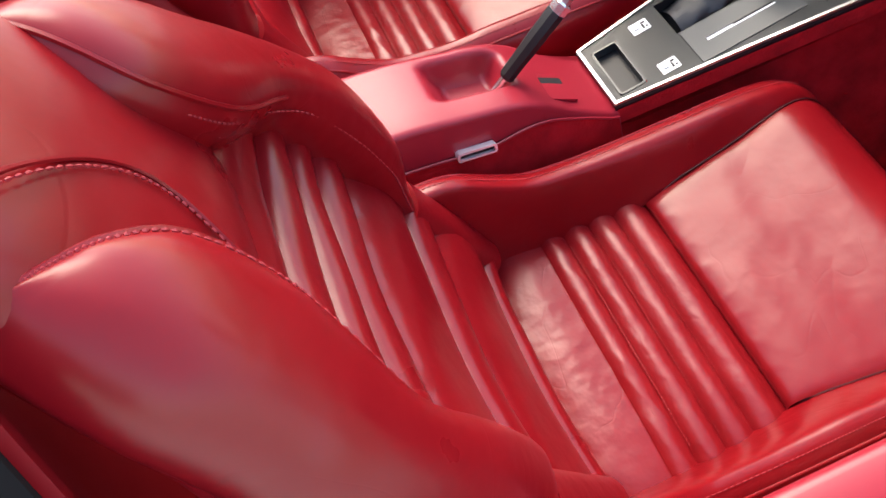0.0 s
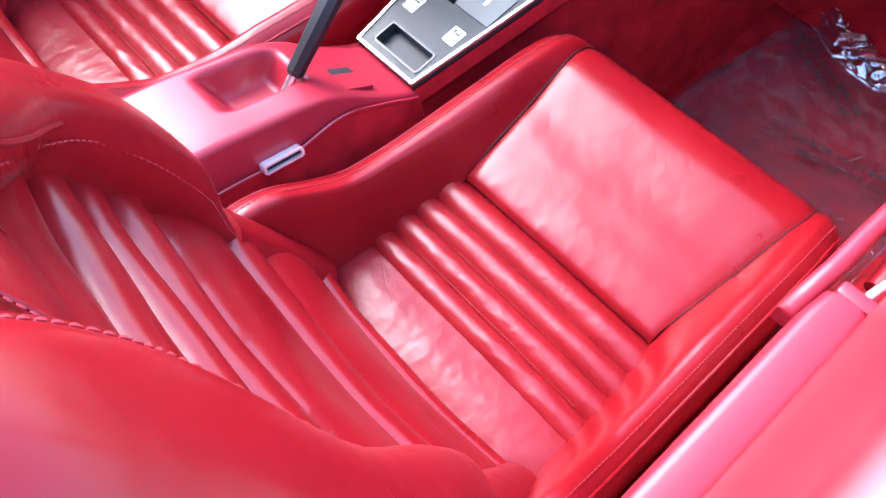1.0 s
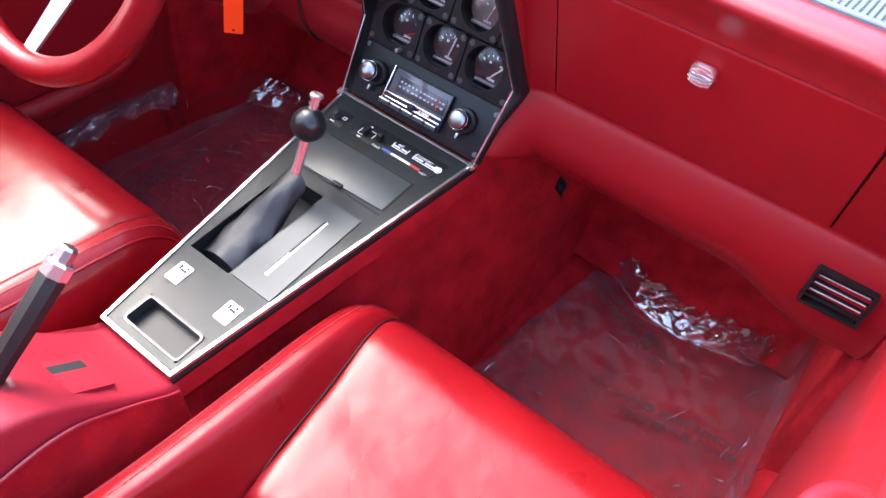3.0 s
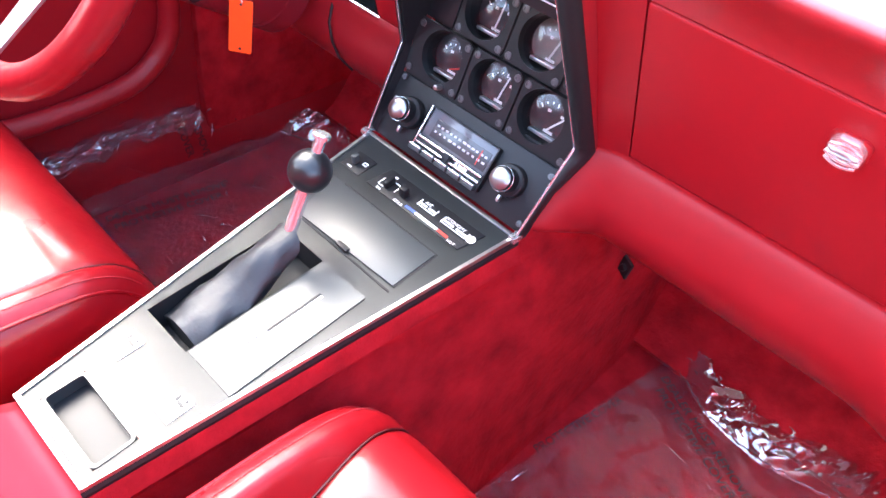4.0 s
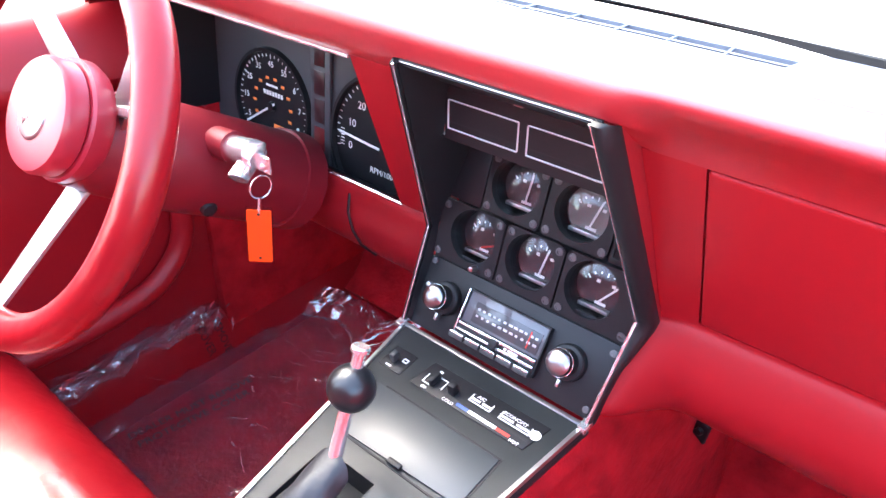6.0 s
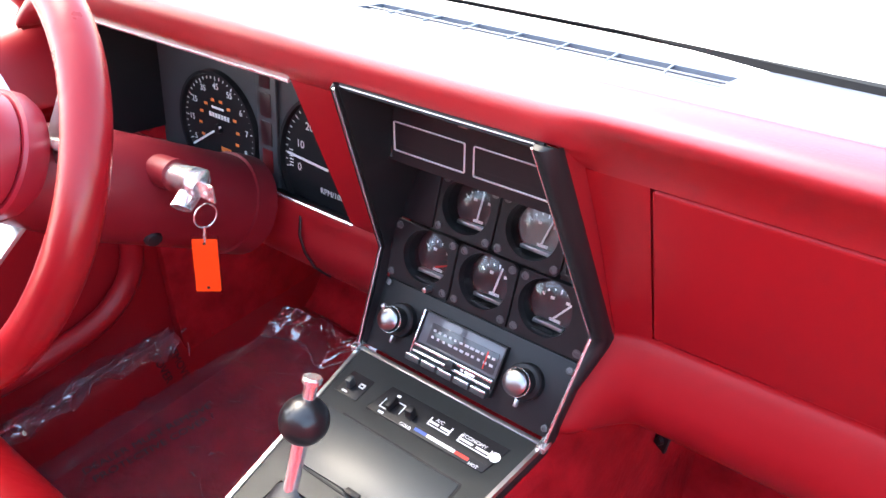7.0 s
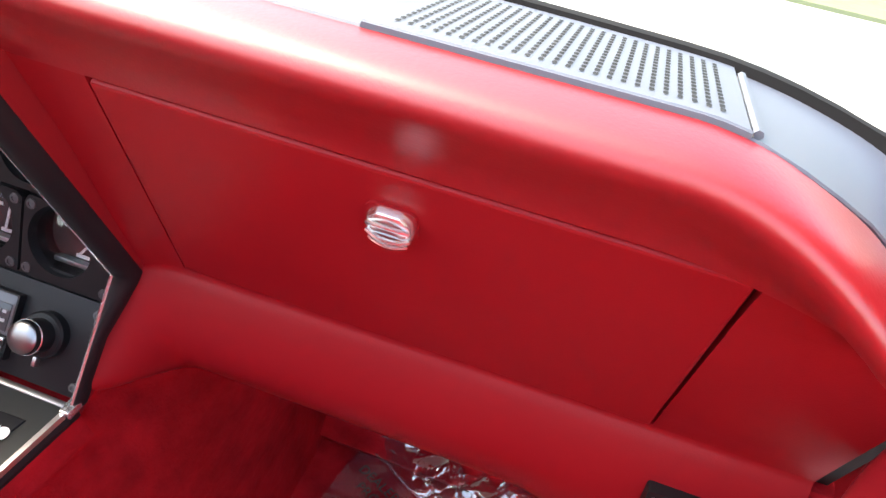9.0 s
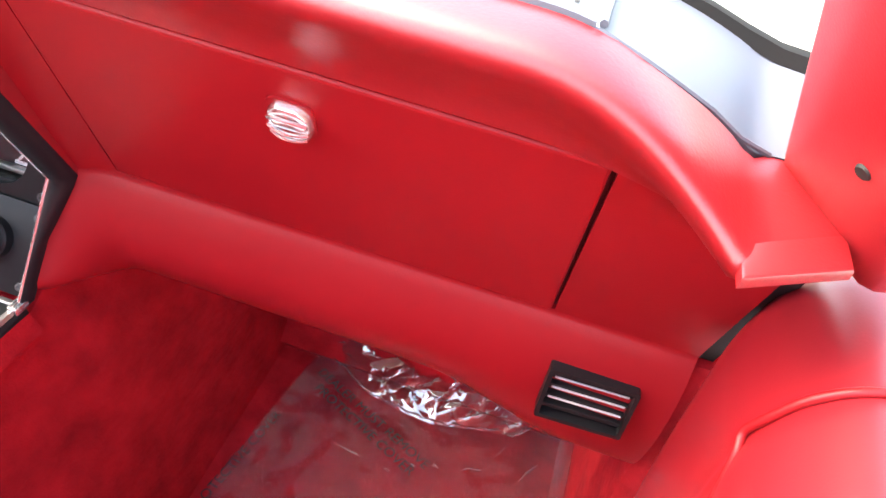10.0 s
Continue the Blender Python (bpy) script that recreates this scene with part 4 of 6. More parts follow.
part("slot_shade", box(0.0340, 0.0368, 0.196, 0.260, 0.0006, 0.0010, 0, CO), black, quad)
# boot and lever
BC = (bx0 + bx1) / 2
part("boot_well", join(box(bx0 - 0.002, bx1 + 0.002, by0 - 0.002, by1 + 0.002, -0.040, -0.036, 0, CO), box(bx0 - 0.003, bx0, by0, by1, -0.037, -0.001, 0, CO), box(bx1, bx1 + 0.003, by0, by1, -0.037, -0.001, 0, CO), box(bx0, bx1, by1, by1 + 0.003, -0.037, -0.001, 0, CO), box(bx0, bx1, by0 - 0.003, by0, -0.037, -0.001, 0, CO)), dark, con, "", 0)
lev = thing("gear_lever", (-0.02, -0.18, 0.33), "chrome gear lever with black ball knob and leather boot", "gear lever")
rnd = random.Random(7)
rows = []
for i in range(17):
    v = i / 16
    cy = by0 + 0.012 + 0.125 * v
    w = 0.0325 - 0.0125 * v
    hgt = -0.020 + 0.045 * v ** 1.2
    row = []
    for j in range(29):
        t = 2 * math.pi * j / 28
        wob = 1 + 0.05 * math.sin(2 * t + 7 * v) + 0.16 * noise.noise((math.cos(t) * 2, math.sin(t) * 2, v * 5))
        row.append(CO @ Vector((BC + 0.004 * v + w * wob * math.cos(t), cy + 0.010 * math.sin(t) * v, hgt - 0.005 + (0.021 + 0.003 * math.sin(v * 11)) * wob * math.sin(t))))
    rows.append(row[:-1])
part("boot", grid(rows, True, True), boot_mat, lev, "creased black leather boot", 60)
foot = CO @ Vector((BC + 0.004, by0 + 0.137, 0.018))
ball = Vector((-0.028, -0.161, 0.432))
part("rod", tube([foot - (ball - foot) * 0.35, foot, ball], 0.0068, 16), chrome, lev, "chrome rod")
d = (ball - foot).normalized()
BM = Matrix.Translation(ball) @ d.to_track_quat("Z", "Y").to_matrix().to_4x4()
kn = part("ball_knob", lathe([(0.0216 * math.sin(math.pi * i / 24), -0.0216 * math.cos(math.pi * i / 24)) for i in range(25)], BM, 36), mat("gloss_black", (0.010, 0.010, 0.011), 0.30, vary=0.1), lev, "glossy black ball knob")
part("release_button", lathe([(0, 0.040), (0.0075, 0.040), (0.0088, 0.0385), (0.0088, 0.035), (0.0058, 0.034), (0.0058, 0.018), (0, 0.018)], BM, 18), chrome, kn, "chrome release button")
# ashtray lid
alid = part("ashtray_lid", prism([(-0.0665, 0.3105), (0.0765, 0.3165), (0.0765, 0.376), (-0.0855, 0.376)], 0.0004, 0.0022, CO, 0.0008), satin, con, "closed ashtray lid")
part("finger_notch", box(-0.004, 0.012, 0.3105, 0.3165, 0.0020, 0.0050, 0.0008, CO), black, alid)
part("lid_gap", join(box(-0.068, 0.078, 0.3765, 0.3785, 0.0, 0.0008, 0, CO), box(0.0768, 0.0785, 0.3165, 0.377, 0.0, 0.0008, 0, CO), box(-0.068, 0.0785, 0.3085, 0.3105, 0.0, 0.0008, 0, CO)), dark, con, "", 0)
# heater controls
hv = part("heater_control", prism([(-0.0535, 0.396), (0.086, 0.398), (0.094, 0.434), (-0.049, 0.432)], 0.0, 0.0014, CO, 0.0006), black, con, "black heater control panel with coloured scale")
part("slot", box(0.004, 0.085, 0.4065, 0.4105, 0.0012, 0.0017, 0, CO), dark, hv)
bars([(0.004, 0.018, 0.4005, 0.4040)], 0.0015, CO, blue, hv, "cold_scale")
bars([(0.019, 0.052, 0.4005, 0.4040)], 0.0015, CO, white, hv, "scale")
bars([(0.053, 0.068, 0.4005, 0.4040)], 0.0015, CO, redprint, hv, "hot_scale")
for word, x, y, size in (("HOT", 0.0695, 0.3980, 0.0050), ("COLD", -0.0125, 0.3980, 0.0050), ("A/C", 0.0155, 0.4208, 0.0056), ("ECONOMY", 0.0470, 0.4208, 0.0056)):
    lettering(word, size, CO @ Matrix.Translation((x, y, 0.0016)), white, hv)
for x0 in (0.010, 0.046):
    w = 0.026 if x0 < 0.02 else 0.036
    bars([(x0, x0 + w, 0.4135, 0.4147), (x0, x0 + w * 0.45, 0.4165, 0.4190), (x0 + w * 0.55, x0 + w, 0.4165, 0.4190), (x0, x0 + 0.0012, 0.4135, 0.4230), (x0 + w - 0.0012, x0 + w, 0.4135, 0.4230)], 0.0015, CO, white, hv, "lettering")
part("fan_symbol", lathe([(0.002, 0.0015), (0.0055, 0.0015), (0.0055, 0.002), (0.002, 0.002)], CO @ Matrix.Translation((0.087, 0.418, 0)), 14), white, hv)
part("lever", box(-0.013, -0.004, 0.4075, 0.4165, 0.001, 0.014, 0.0015, CO), black, hv)
part("fan_lever", box(-0.0345, -0.0295, 0.404, 0.419, 0.001, 0.010, 0.001, CO), black, hv)
bars([(-0.0435, -0.0345, 0.404, 0.4052), (-0.0435, -0.0425, 0.404, 0.416), (-0.029, -0.020, 0.418, 0.4192), (-0.0205, -0.0195, 0.407, 0.419), (-0.040, -0.034, 0.398, 0.4005), (-0.036, -0.032, 0.4235, 0.426)], 0.0015, CO, white, hv, "symbol")
tg = part("toggle_switch", box(-0.098, -0.068, 0.396, 0.426, -0.001, 0.0010, 0.0005, CO), black, con, "small toggle switch")
part("toggle", box(-0.0885, -0.0825, 0.404, 0.413, 0.001, 0.013, 0.0012, CO), satin, tg)
bars([(-0.090, -0.083, 0.3985, 0.4005), (-0.078, -0.072, 0.411, 0.4125), (-0.078, -0.072, 0.415, 0.4165), (-0.0782, -0.0772, 0.411, 0.4165), (-0.0728, -0.0718, 0.411, 0.4165)], 0.0012, CO, white, tg, "symbol")
part("front_rail", box(-chw(0.456), chw(0.456), 0.4535, 0.4585, -0.001, 0.0016, 0.0005, CO), brushed, con)
part("side_panel_red", join(*[grid([[CO @ Vector((s * (chw(y) + 0.003), y, -0.010)) for y in (0, 0.15, 0.3, 0.458)], [CO @ Vector((s * (chw(y) + 0.010), y, -0.032)) for y in (0, 0.15, 0.3, 0.458)]]) for s in (1, -1)]), carpet, con, "", 20)

# ---- handbrake console ----
hb = thing("handbrake_console", (0, -0.68, 0.30), "red moulded handbrake console with a recessed well", "console")
AP = [(-0.452, 0.294), (-0.475, 0.306), (-0.52, 0.338), (-0.56, 0.374), (-0.60, 0.398), (-0.66, 0.416), (-0.74, 0.438), (-0.86, 0.456), (-1.0, 0.460), (-1.06, 0.460)]


def hb_right(y):
    return 0.0605 - 0.005 * step(-0.46, -0.54, y)


def hb_left(y):
    return -0.056 - 0.014 * step(-0.46, -0.56, y)


WX0, WX1 = -0.050, 0.014
ap = spline([(y, z, 0) for y, z in AP], 130)
rows = []
for p in ap:
    y, z = p[0], p[1]
    hr, hl = hb_right(y), hb_left(y)
    dip = 0.044 * step(-0.694, -0.668, y) * (1 - step(-0.612, -0.572, y))
    k = step(-0.46, -0.53, y)
    well = [(WX1 + 0.012, 0.0), (WX1 + 0.008, 0.02), (WX1 + 0.005, 0.09), (WX1 + 0.002, 0.28), (WX1 - 0.001, 0.60), (WX1 - 0.005, 0.88), (WX1 - 0.011, 1.0), (WX0 + 0.012, 1.0), (WX0 + 0.006, 0.88), (WX0 + 0.002, 0.60), (WX0 - 0.001, 0.28), (WX0 - 0.004, 0.09), (WX0 - 0.007, 0.02), (WX0 - 0.010, 0.0)]
    side = [(hr + 0.036, z - 0.17), (hr + 0.028, z - 0.11), (hr + 0.007 + 0.010 * k, z - 0.010 - 0.042 * k), (hr + 0.006, z - 0.009), (hr + 0.0045, z - 0.004), (hr + 0.001, z - 0.001), (hr - 0.004, z)]
    rows.append([(x, y, zz) for x, zz in side + [(x, z - dip * f) for x, f in well] + [(hl + 0.006, z), (hl - 0.001, z - 0.004), (hl - 0.006, z - 0.015), (hl - 0.030, z - 0.07), (hl - 0.045, z - 0.14)]])
part("cover", grid(rows), hard_red, hb, "red moulded console cover", 40)
rows, bead = [], []
for p in ap[2:104]:
    y, z = p[0], p[1]
    hr = hb_right(y)
    k = step(-0.46, -0.53, y)
    drop = 0.006 + 0.048 * step(-0.48, -0.68, y)
    tops = [(hr + 0.0045, z - 0.004), (hr + 0.006, z - 0.009), (hr + 0.007 + 0.010 * k, z - 0.010 - 0.042 * k), (hr + 0.028, z - 0.11), (hr + 0.036, z - 0.17), (hr + 0.042, z - 0.30)]
    line = [(x + 0.0035, zz) for x, zz in tops]

    def flank(zz):
        for (xa, za), (xb, zb) in zip(line, line[1:]):
            if zb <= zz <= za:
                return xa + (xb - xa) * (za - zz) / (za - zb)
        return line[-1][0]

    rows.append([(flank(z - drop - q), y, z - drop - q) for q in (0.0, 0.02, 0.045, 0.075, 0.11, 0.15)])
    bead.append((flank(z - drop) + 0.0005, y, z - drop))
part("side_carpet", grid(rows), carpet, hb, "red carpet on the console's flank", 60)
part("seam", tube(bead, 0.0022, 6), hard_red, hb)
SLM = basis((0.006, -0.527, 0.3465), (1, 0, 0), (0, 0.83, -0.56))
part("slot_frame", holed(rounded(-0.016, 0.036, -0.030, 0.030, 0.003), rounded(-0.008, 0.004, -0.022, 0.020, 0.002), -0.012, 0.0012, SLM), hard_red, hb, "moulded lever slot surround")
part("lever_slot", box(-0.008, 0.004, -0.022, 0.020, -0.003, 0.0012, 0, SLM), dark, hb)
lever = thing("handbrake_lever", (0.0, -0.59, 0.40), "black faceted handbrake lever with chrome end", "handbrake")
h0, h1 = Vector((0.004, -0.604, 0.378)), Vector((0.004, -0.492, 0.478))
dd = (h1 - h0).normalized()
HM = Matrix.Translation(h0) @ dd.to_track_quat("Z", "Y").to_matrix().to_4x4()
L = (h1 - h0).length
octa = lambda r, z: [Vector((r * math.cos(math.pi * (2 * k + 1) / 8), r * 0.85 * math.sin(math.pi * (2 * k + 1) / 8), z)) for k in range(8)]
part("shaft", tube([h0 - dd * 0.05, h0 + dd * 0.03], 0.006, 10), chrome, lever)
part("grip", grid([[HM @ p for p in octa(r, z)] for r, z in ((0.0105, 0.022), (0.0125, 0.026), (0.0125, 0.05), (0.0135, 0.08), (0.0140, L - 0.022), (0.0135, L - 0.019))], True, True), mat("black_grip", (0.009, 0.009, 0.010), 0.5, vary=0.2, bump=0.2, bscale=500), lever, "black octagonal grip", 20)
part("ferrule", grid([[HM @ p for p in octa(r, z)] for r, z in ((0.0142, L - 0.0185), (0.0142, L - 0.006), (0.0120, L - 0.004))], True, True), chrome, lever, "chrome collar", 20)
part("button", grid([[HM @ p for p in octa(r, z)] for r, z in ((0.0095, L - 0.005), (0.0095, L + 0.008), (0.0075, L + 0.011))], True, True), brushed, lever, "metal release button", 20)
bk = thing("belt_guide", (0.10, -0.66, 0.40), "chrome seat belt slot in the console side", "belt guide")
BG = basis((0.0805, -0.667, 0.3710), (0.0, 1, -0.22), (-0.28, 0.2, 0.93))
part("bezel", holed(rounded(-0.028, 0.028, -0.0065, 0.0065, 0.004), rounded(-0.0245, 0.0245, -0.0036, 0.0036, 0.002), -0.008, 0.003, BG), belt_chrome, bk)
part("opening", box(-0.026, 0.026, -0.0045, 0.0045, -0.004, -0.0015, 0, BG), dark, bk)

# ---- seats ----
SX = 0.352


def ext(prof, x0, x1, nx, sag=0.0, wob=0.0, seed=0.0, fold=0.0):
    """A profile in y, z swept across x, its edges sagging by sag."""
    rows = []
    for i in range(nx + 1):
        u = i / nx
        x = x0 + (x1 - x0) * u
        k = abs(2 * u - 1)
        s = sag * k ** 6
        row = []
        for y, z in prof:
            w = wob * noise.noise((x * 9 + seed, y * 30, z * 12))
            if fold:
                f = 1 - abs(noise.noise((x * 2 + y * 8 + 3, y * 34 - x * 16, 2))) * 2.2
                w += fold * max(0.0, f) ** 3 * (0.35 + 0.65 * step(-0.56, -0.64, y)) - fold * 0.4
            row.append((x, y + w * 0.4, z - s + w))
        rows.append(row)
    return grid(rows)


def back_pt(u, s, d):
    """A point of the backrest: u across, s up along it, d forward."""
    return Vector((SX + u, -0.712 - 0.342 * s + 0.940 * d, 0.285 + 0.940 * s + 0.342 * d))


def make_seat():
    st = thing("bucket_seat", (SX, -0.45, FZ), "red leather bucket seat with stitched bolsters and ribbed centre", "car seat", "front seats")
    rnd = random.Random(3)
    # ribbed insert
    prof = [(-0.80, 0.245), (-0.745, 0.252), (-0.725, 0.2580)]
    for i in range(9):
        y = -0.72 + 0.085 * i / 8
        prof.append((y, 0.2575 + 0.006 * math.sin(math.pi * i / 8) - 0.004 * i / 8))
    yy = -0.640
    for k, w in enumerate((0.037, 0.037, 0.037, 0.040)):
        for i in range(1, 13):
            f = i / 12
            bul = abs(math.sin(math.pi * f)) ** 0.7 if i < 12 else 0.0
            prof.append((yy + w * f, 0.2510 + 0.0110 * bul + 0.002 * k / 3))
        yy += w
    prof += [(-0.484, 0.250), (-0.475, 0.245), (-0.465, 0.23)]
    part("cushion_insert", ext(prof, SX - 0.172, SX + 0.172, 100, 0.006, 0.0016, 0.0, 0.0012), insert_leather, st, "ribbed leather seat insert, wrinkled with use", 60)
    for k in range(4):
        y = -0.6385 + 0.037 * k
        stitches([(SX + u, y, 0.2535 - 0.006 * (abs(u) / 0.172) ** 6) for u in (-0.15, -0.075, 0, 0.075, 0.15)], st, r=0.0008)
    # thigh pad and side bolsters share one profile; the seam between them runs outward to the front
    CUSH = [(-0.835, 0.235, 0.330), (-0.812, 0.242, 0.392), (-0.775, 0.245, 0.425), (-0.72, 0.246, 0.418), (-0.67, 0.247, 0.382), (-0.62, 0.247, 0.349), (-0.56, 0.248, 0.335), (-0.51, 0.250, 0.329), (-0.475, 0.258, 0.3265), (-0.44, 0.272, 0.324), (-0.40, 0.2765, 0.321), (-0.345, 0.280, 0.3165), (-0.305, 0.2895, 0.3125), (-0.277, 0.2935, 0.3085), (-0.252, 0.289, 0.300), (-0.227, 0.275, 0.283), (-0.201, 0.240, 0.246), (-0.186, 0.18, 0.184), (-0.182, 0.10, 0.102), (-0.190, 0.04, 0.041)]
    ahead = lambda y: y + 0.011 * step(-0.36, -0.23, y)
    line = [Vector((ahead(p[0]), p[1], p[2])) for p in spline(CUSH, 110)]

    def seam_u(y):
        return 0.168 - 0.010 * step(-0.60, -0.47, y) + 0.028 * min(1.0, max(0.0, (y + 0.47) / 0.23))

    def front_turn(u, y):
        return y - 0.020 * max(0.0, (abs(u) - 0.165) / 0.08) ** 2 * step(-0.34, -0.21, y)

    tp = spline([(-0.462, 0.232, 0), (-0.482, 0.247, 0), (-0.478, 0.264, 0), (-0.445, 0.2725, 0), (-0.395, 0.2765, 0), (-0.345, 0.280, 0), (-0.305, 0.2895, 0), (-0.277, 0.2935, 0), (-0.252, 0.289, 0), (-0.227, 0.275, 0), (-0.201, 0.240, 0), (-0.186, 0.18, 0), (-0.182, 0.10, 0), (-0.20, 0.03, 0), (-0.24, 0.0, 0)], 80)
    tp = [Vector((ahead(p[0]), p[1], 0)) for p in tp]
    rows = []
    for p in tp:
        row = []
        for i in range(73):
            f = 2 * i / 72 - 1
            u = f * (seam_u(p[0]) - 0.0005)
            w = 0.0016 * noise.noise(((SX + u) * 9 + 5, p[0] * 30, p[1] * 12)) - 0.0035 * abs(f) ** 24 + 0.0009 * max(0.0, 1 - 2.4 * abs(noise.noise((u * 26, p[0] * 9, 8)))) ** 3 * step(-0.455, -0.475, p[0])
            row.append((SX + u, front_turn(u, p[0]), p[1] + w))
        rows.append(row)
    part("thigh_pad", grid(rows), leather, st, "smooth leather thigh pad", 60)
    for s in (1, -1):
        rows, pipe, row_a, joint = [], [], [], []
        for p in line:
            y, zs, zc = p
            xi = seam_u(y)
            front = step(-0.33, -0.20, y)
            row = []
            for g in [i / 12 for i in range(13)]:
                u = xi + (0.206 - xi) * g
                hgt = g * g * (3 - 2 * g) * 0.55 + 0.45 * (1 - (1 - g) ** 2)
                row.append((u, zs - 0.003 * (1 - g) ** 8 + (zc - zs) * hgt))
            low = 0.02
            for u, dz in ((0.216, -0.0015), (0.224, -0.0050), (0.2300, -0.0100), (0.2370, -0.0190), (0.2425, -0.0330), (0.2455, -0.0520), (0.2465, -0.0800)):
                row.append((u, max(low, zc + dz)))
            row += [(0.2455, max(low, zc - 0.13)), (0.243, max(low, zc - 0.20)), (0.240, low)]
            pts = []
            for u, z in row:
                w = 0.0016 * noise.noise((s * u * 20 + 3, y * 16, z * 16)) * (1 - front)
                uu = u - 0.004 * front * step(0.20, 0.246, u)
                pts.append(Vector((SX + s * uu, front_turn(u, y), z + w)))
            rows.append(pts)
            if -0.80 < y and z > 0:
                pipe.append(pts[15])
                row_a.append(pts[13] + Vector((0, 0, 0.0006)))
                joint.append(pts[0] + Vector((0, 0, 0.0022)))
        bo = part("cushion_bolster", grid(rows), leather, st, "stitched leather side bolster", 60)
        part("piping", tube(pipe[:-14], 0.0021, 8), leather, bo)
        part("seam", tube([q + Vector((-s * 0.0042, 0, 0.0016)) for q in pipe[:-14]], 0.0010, 6), seam_red, bo)
        stitches(row_a[:-14:4], bo, r=0.0009)
        part("seam", tube([q for q in joint if q.y > -0.47][:-10], 0.0009, 6), seam_red, bo)
    part("cushion_base", box(SX - 0.20, SX + 0.20, -0.78, -0.215, 0.0, 0.20, 0.02), leather, st)
    part("seat_track", box(SX - 0.17, SX + 0.17, -0.74, -0.28, FZ, 0.01, 0.004), black, st)
    # backrest insert
    prof = []
    bands = [(0.0, 0.035), (0.035, 0.165), (0.165, 0.215), (0.215, 0.330), (0.330, 0.375), (0.375, 0.412), (0.412, 0.455), (0.455, 0.530), (0.530, 0.62)]
    for a, b in bands:
        for i in range(10):
            f = i / 9
            prof.append((a + (b - a) * f, 0.0135 * abs(math.sin(math.pi * f)) ** 0.5))
    rows = []
    for i in range(33):
        u = -0.165 + 0.33 * i / 32
        hollow = -0.010 * (1 - (u / 0.165) ** 2)
        rows.append([back_pt(u * (1 - 0.6 * step(0.38, 0.56, s)), s, d + hollow + 0.003 * noise.noise((u * 10, s * 22, 1)) - 0.02 * step(0.02, 0.0, s)) for s, d in prof])
    part("back_insert", grid(rows), leather, st, "ribbed leather backrest insert", 60)
    # wings beside the insert
    for s in (1, -1):
        table = [(0.165, 0.184, 0.024, -0.004, 0.005), (0.195, 0.187, 0.034, 0.001, 0.013), (0.235, 0.190, 0.040, 0.009, 0.023), (0.265, 0.190, 0.042, 0.015, 0.034), (0.30, 0.190, 0.043, 0.019, 0.042), (0.38, 0.189, 0.044, 0.022, 0.048), (0.45, 0.174, 0.046, 0.018, 0.046), (0.51, 0.136, 0.062, 0.016, 0.046), (0.55, 0.115, 0.062, 0.014, 0.046), (0.60, 0.100, 0.055, 0.010, 0.044), (0.635, 0.095, 0.036, 0.004, 0.038), (0.655, 0.095, 0.020, -0.002, 0.028), (0.667, 0.094, 0.008, -0.006, 0.014)]
        if s > 0:
            table = [(a, b - 0.014 * (1 - step(0.40, 0.50, a)), c - 0.006, d, e) for a, b, c, d, e in table]
        raw = spline([(a, b, c) for a, b, c, d, e in table], 40)
        raw2 = spline([(a, d, e) for a, b, c, d, e in table], 40)
        secs = [(back_pt(s * p[1], p[0], q[1] - 0.008), back_pt(s * (p[1] + p[2]), p[0], q[1] - 0.008 - 0.006) - back_pt(s * p[1], p[0], q[1] - 0.008), back_pt(0, 0, q[2]) - back_pt(0, 0, 0)) for p, q in zip(raw, raw2)]
        wg = part("back_bolster", rings(secs, 40, 2.5), leather, st, "padded leather backrest wing with double seam", 60)
        def won(sec, deg):
            c, a, b = sec
            ct, sn = math.cos(radians(deg)), math.sin(radians(deg))
            return c + a * 1.004 * math.copysign(abs(ct) ** 0.8, ct) + b * 1.004 * math.copysign(abs(sn) ** 0.8, sn)

        stitches([won(q, 158) for q in secs[3:30:3]], wg)
        # double seam where the wing meets the headrest
        if s > 0:
            for k, deg in enumerate((134, 152)):
                stitches([won(q, deg) for q in secs[20:39:2]], wg, r=0.0015)
        part("welt", tube([won(q, 143) for q in secs[20:39]], 0.0022, 6), leather, wg)
    # headrest
    table = [(0.475, 0.06, -0.016, 0.014), (0.495, 0.085, -0.006, 0.024), (0.54, 0.105, 0.000, 0.034), (0.62, 0.106, 0.000, 0.038), (0.68, 0.100, -0.004, 0.038), (0.72, 0.092, -0.010, 0.034), (0.745, 0.075, -0.016, 0.026), (0.757, 0.05, -0.022, 0.014)]
    raw = spline([(a, b, c) for a, b, c, d in table], 30)
    raw2 = spline([(a, d, 0) for a, b, c, d in table], 30)
    hr = part("headrest", rings([(back_pt(0, p[0], p[2] - 0.016), back_pt(p[1], 0, 0) - back_pt(0, 0, 0), back_pt(0, 0, q[1]) - back_pt(0, 0, 0)) for p, q in zip(raw, raw2)], 44, 2.8), leather, st, "padded leather headrest section", 60)
    for sg in (1,):
        band = spline([back_pt(sg * u, q, 0.0225) for u, q in ((0.072, 0.700), (0.042, 0.672), (0.018, 0.638), (0.008, 0.606), (0.014, 0.578), (0.034, 0.548), (0.060, 0.520))], 36)
        part("seam", tube(band, 0.0016, 6), leather, hr)
        stitches([p + Vector((0.006 * sg, 0.001, 0)) for p in band[::3]], hr, r=0.0012)
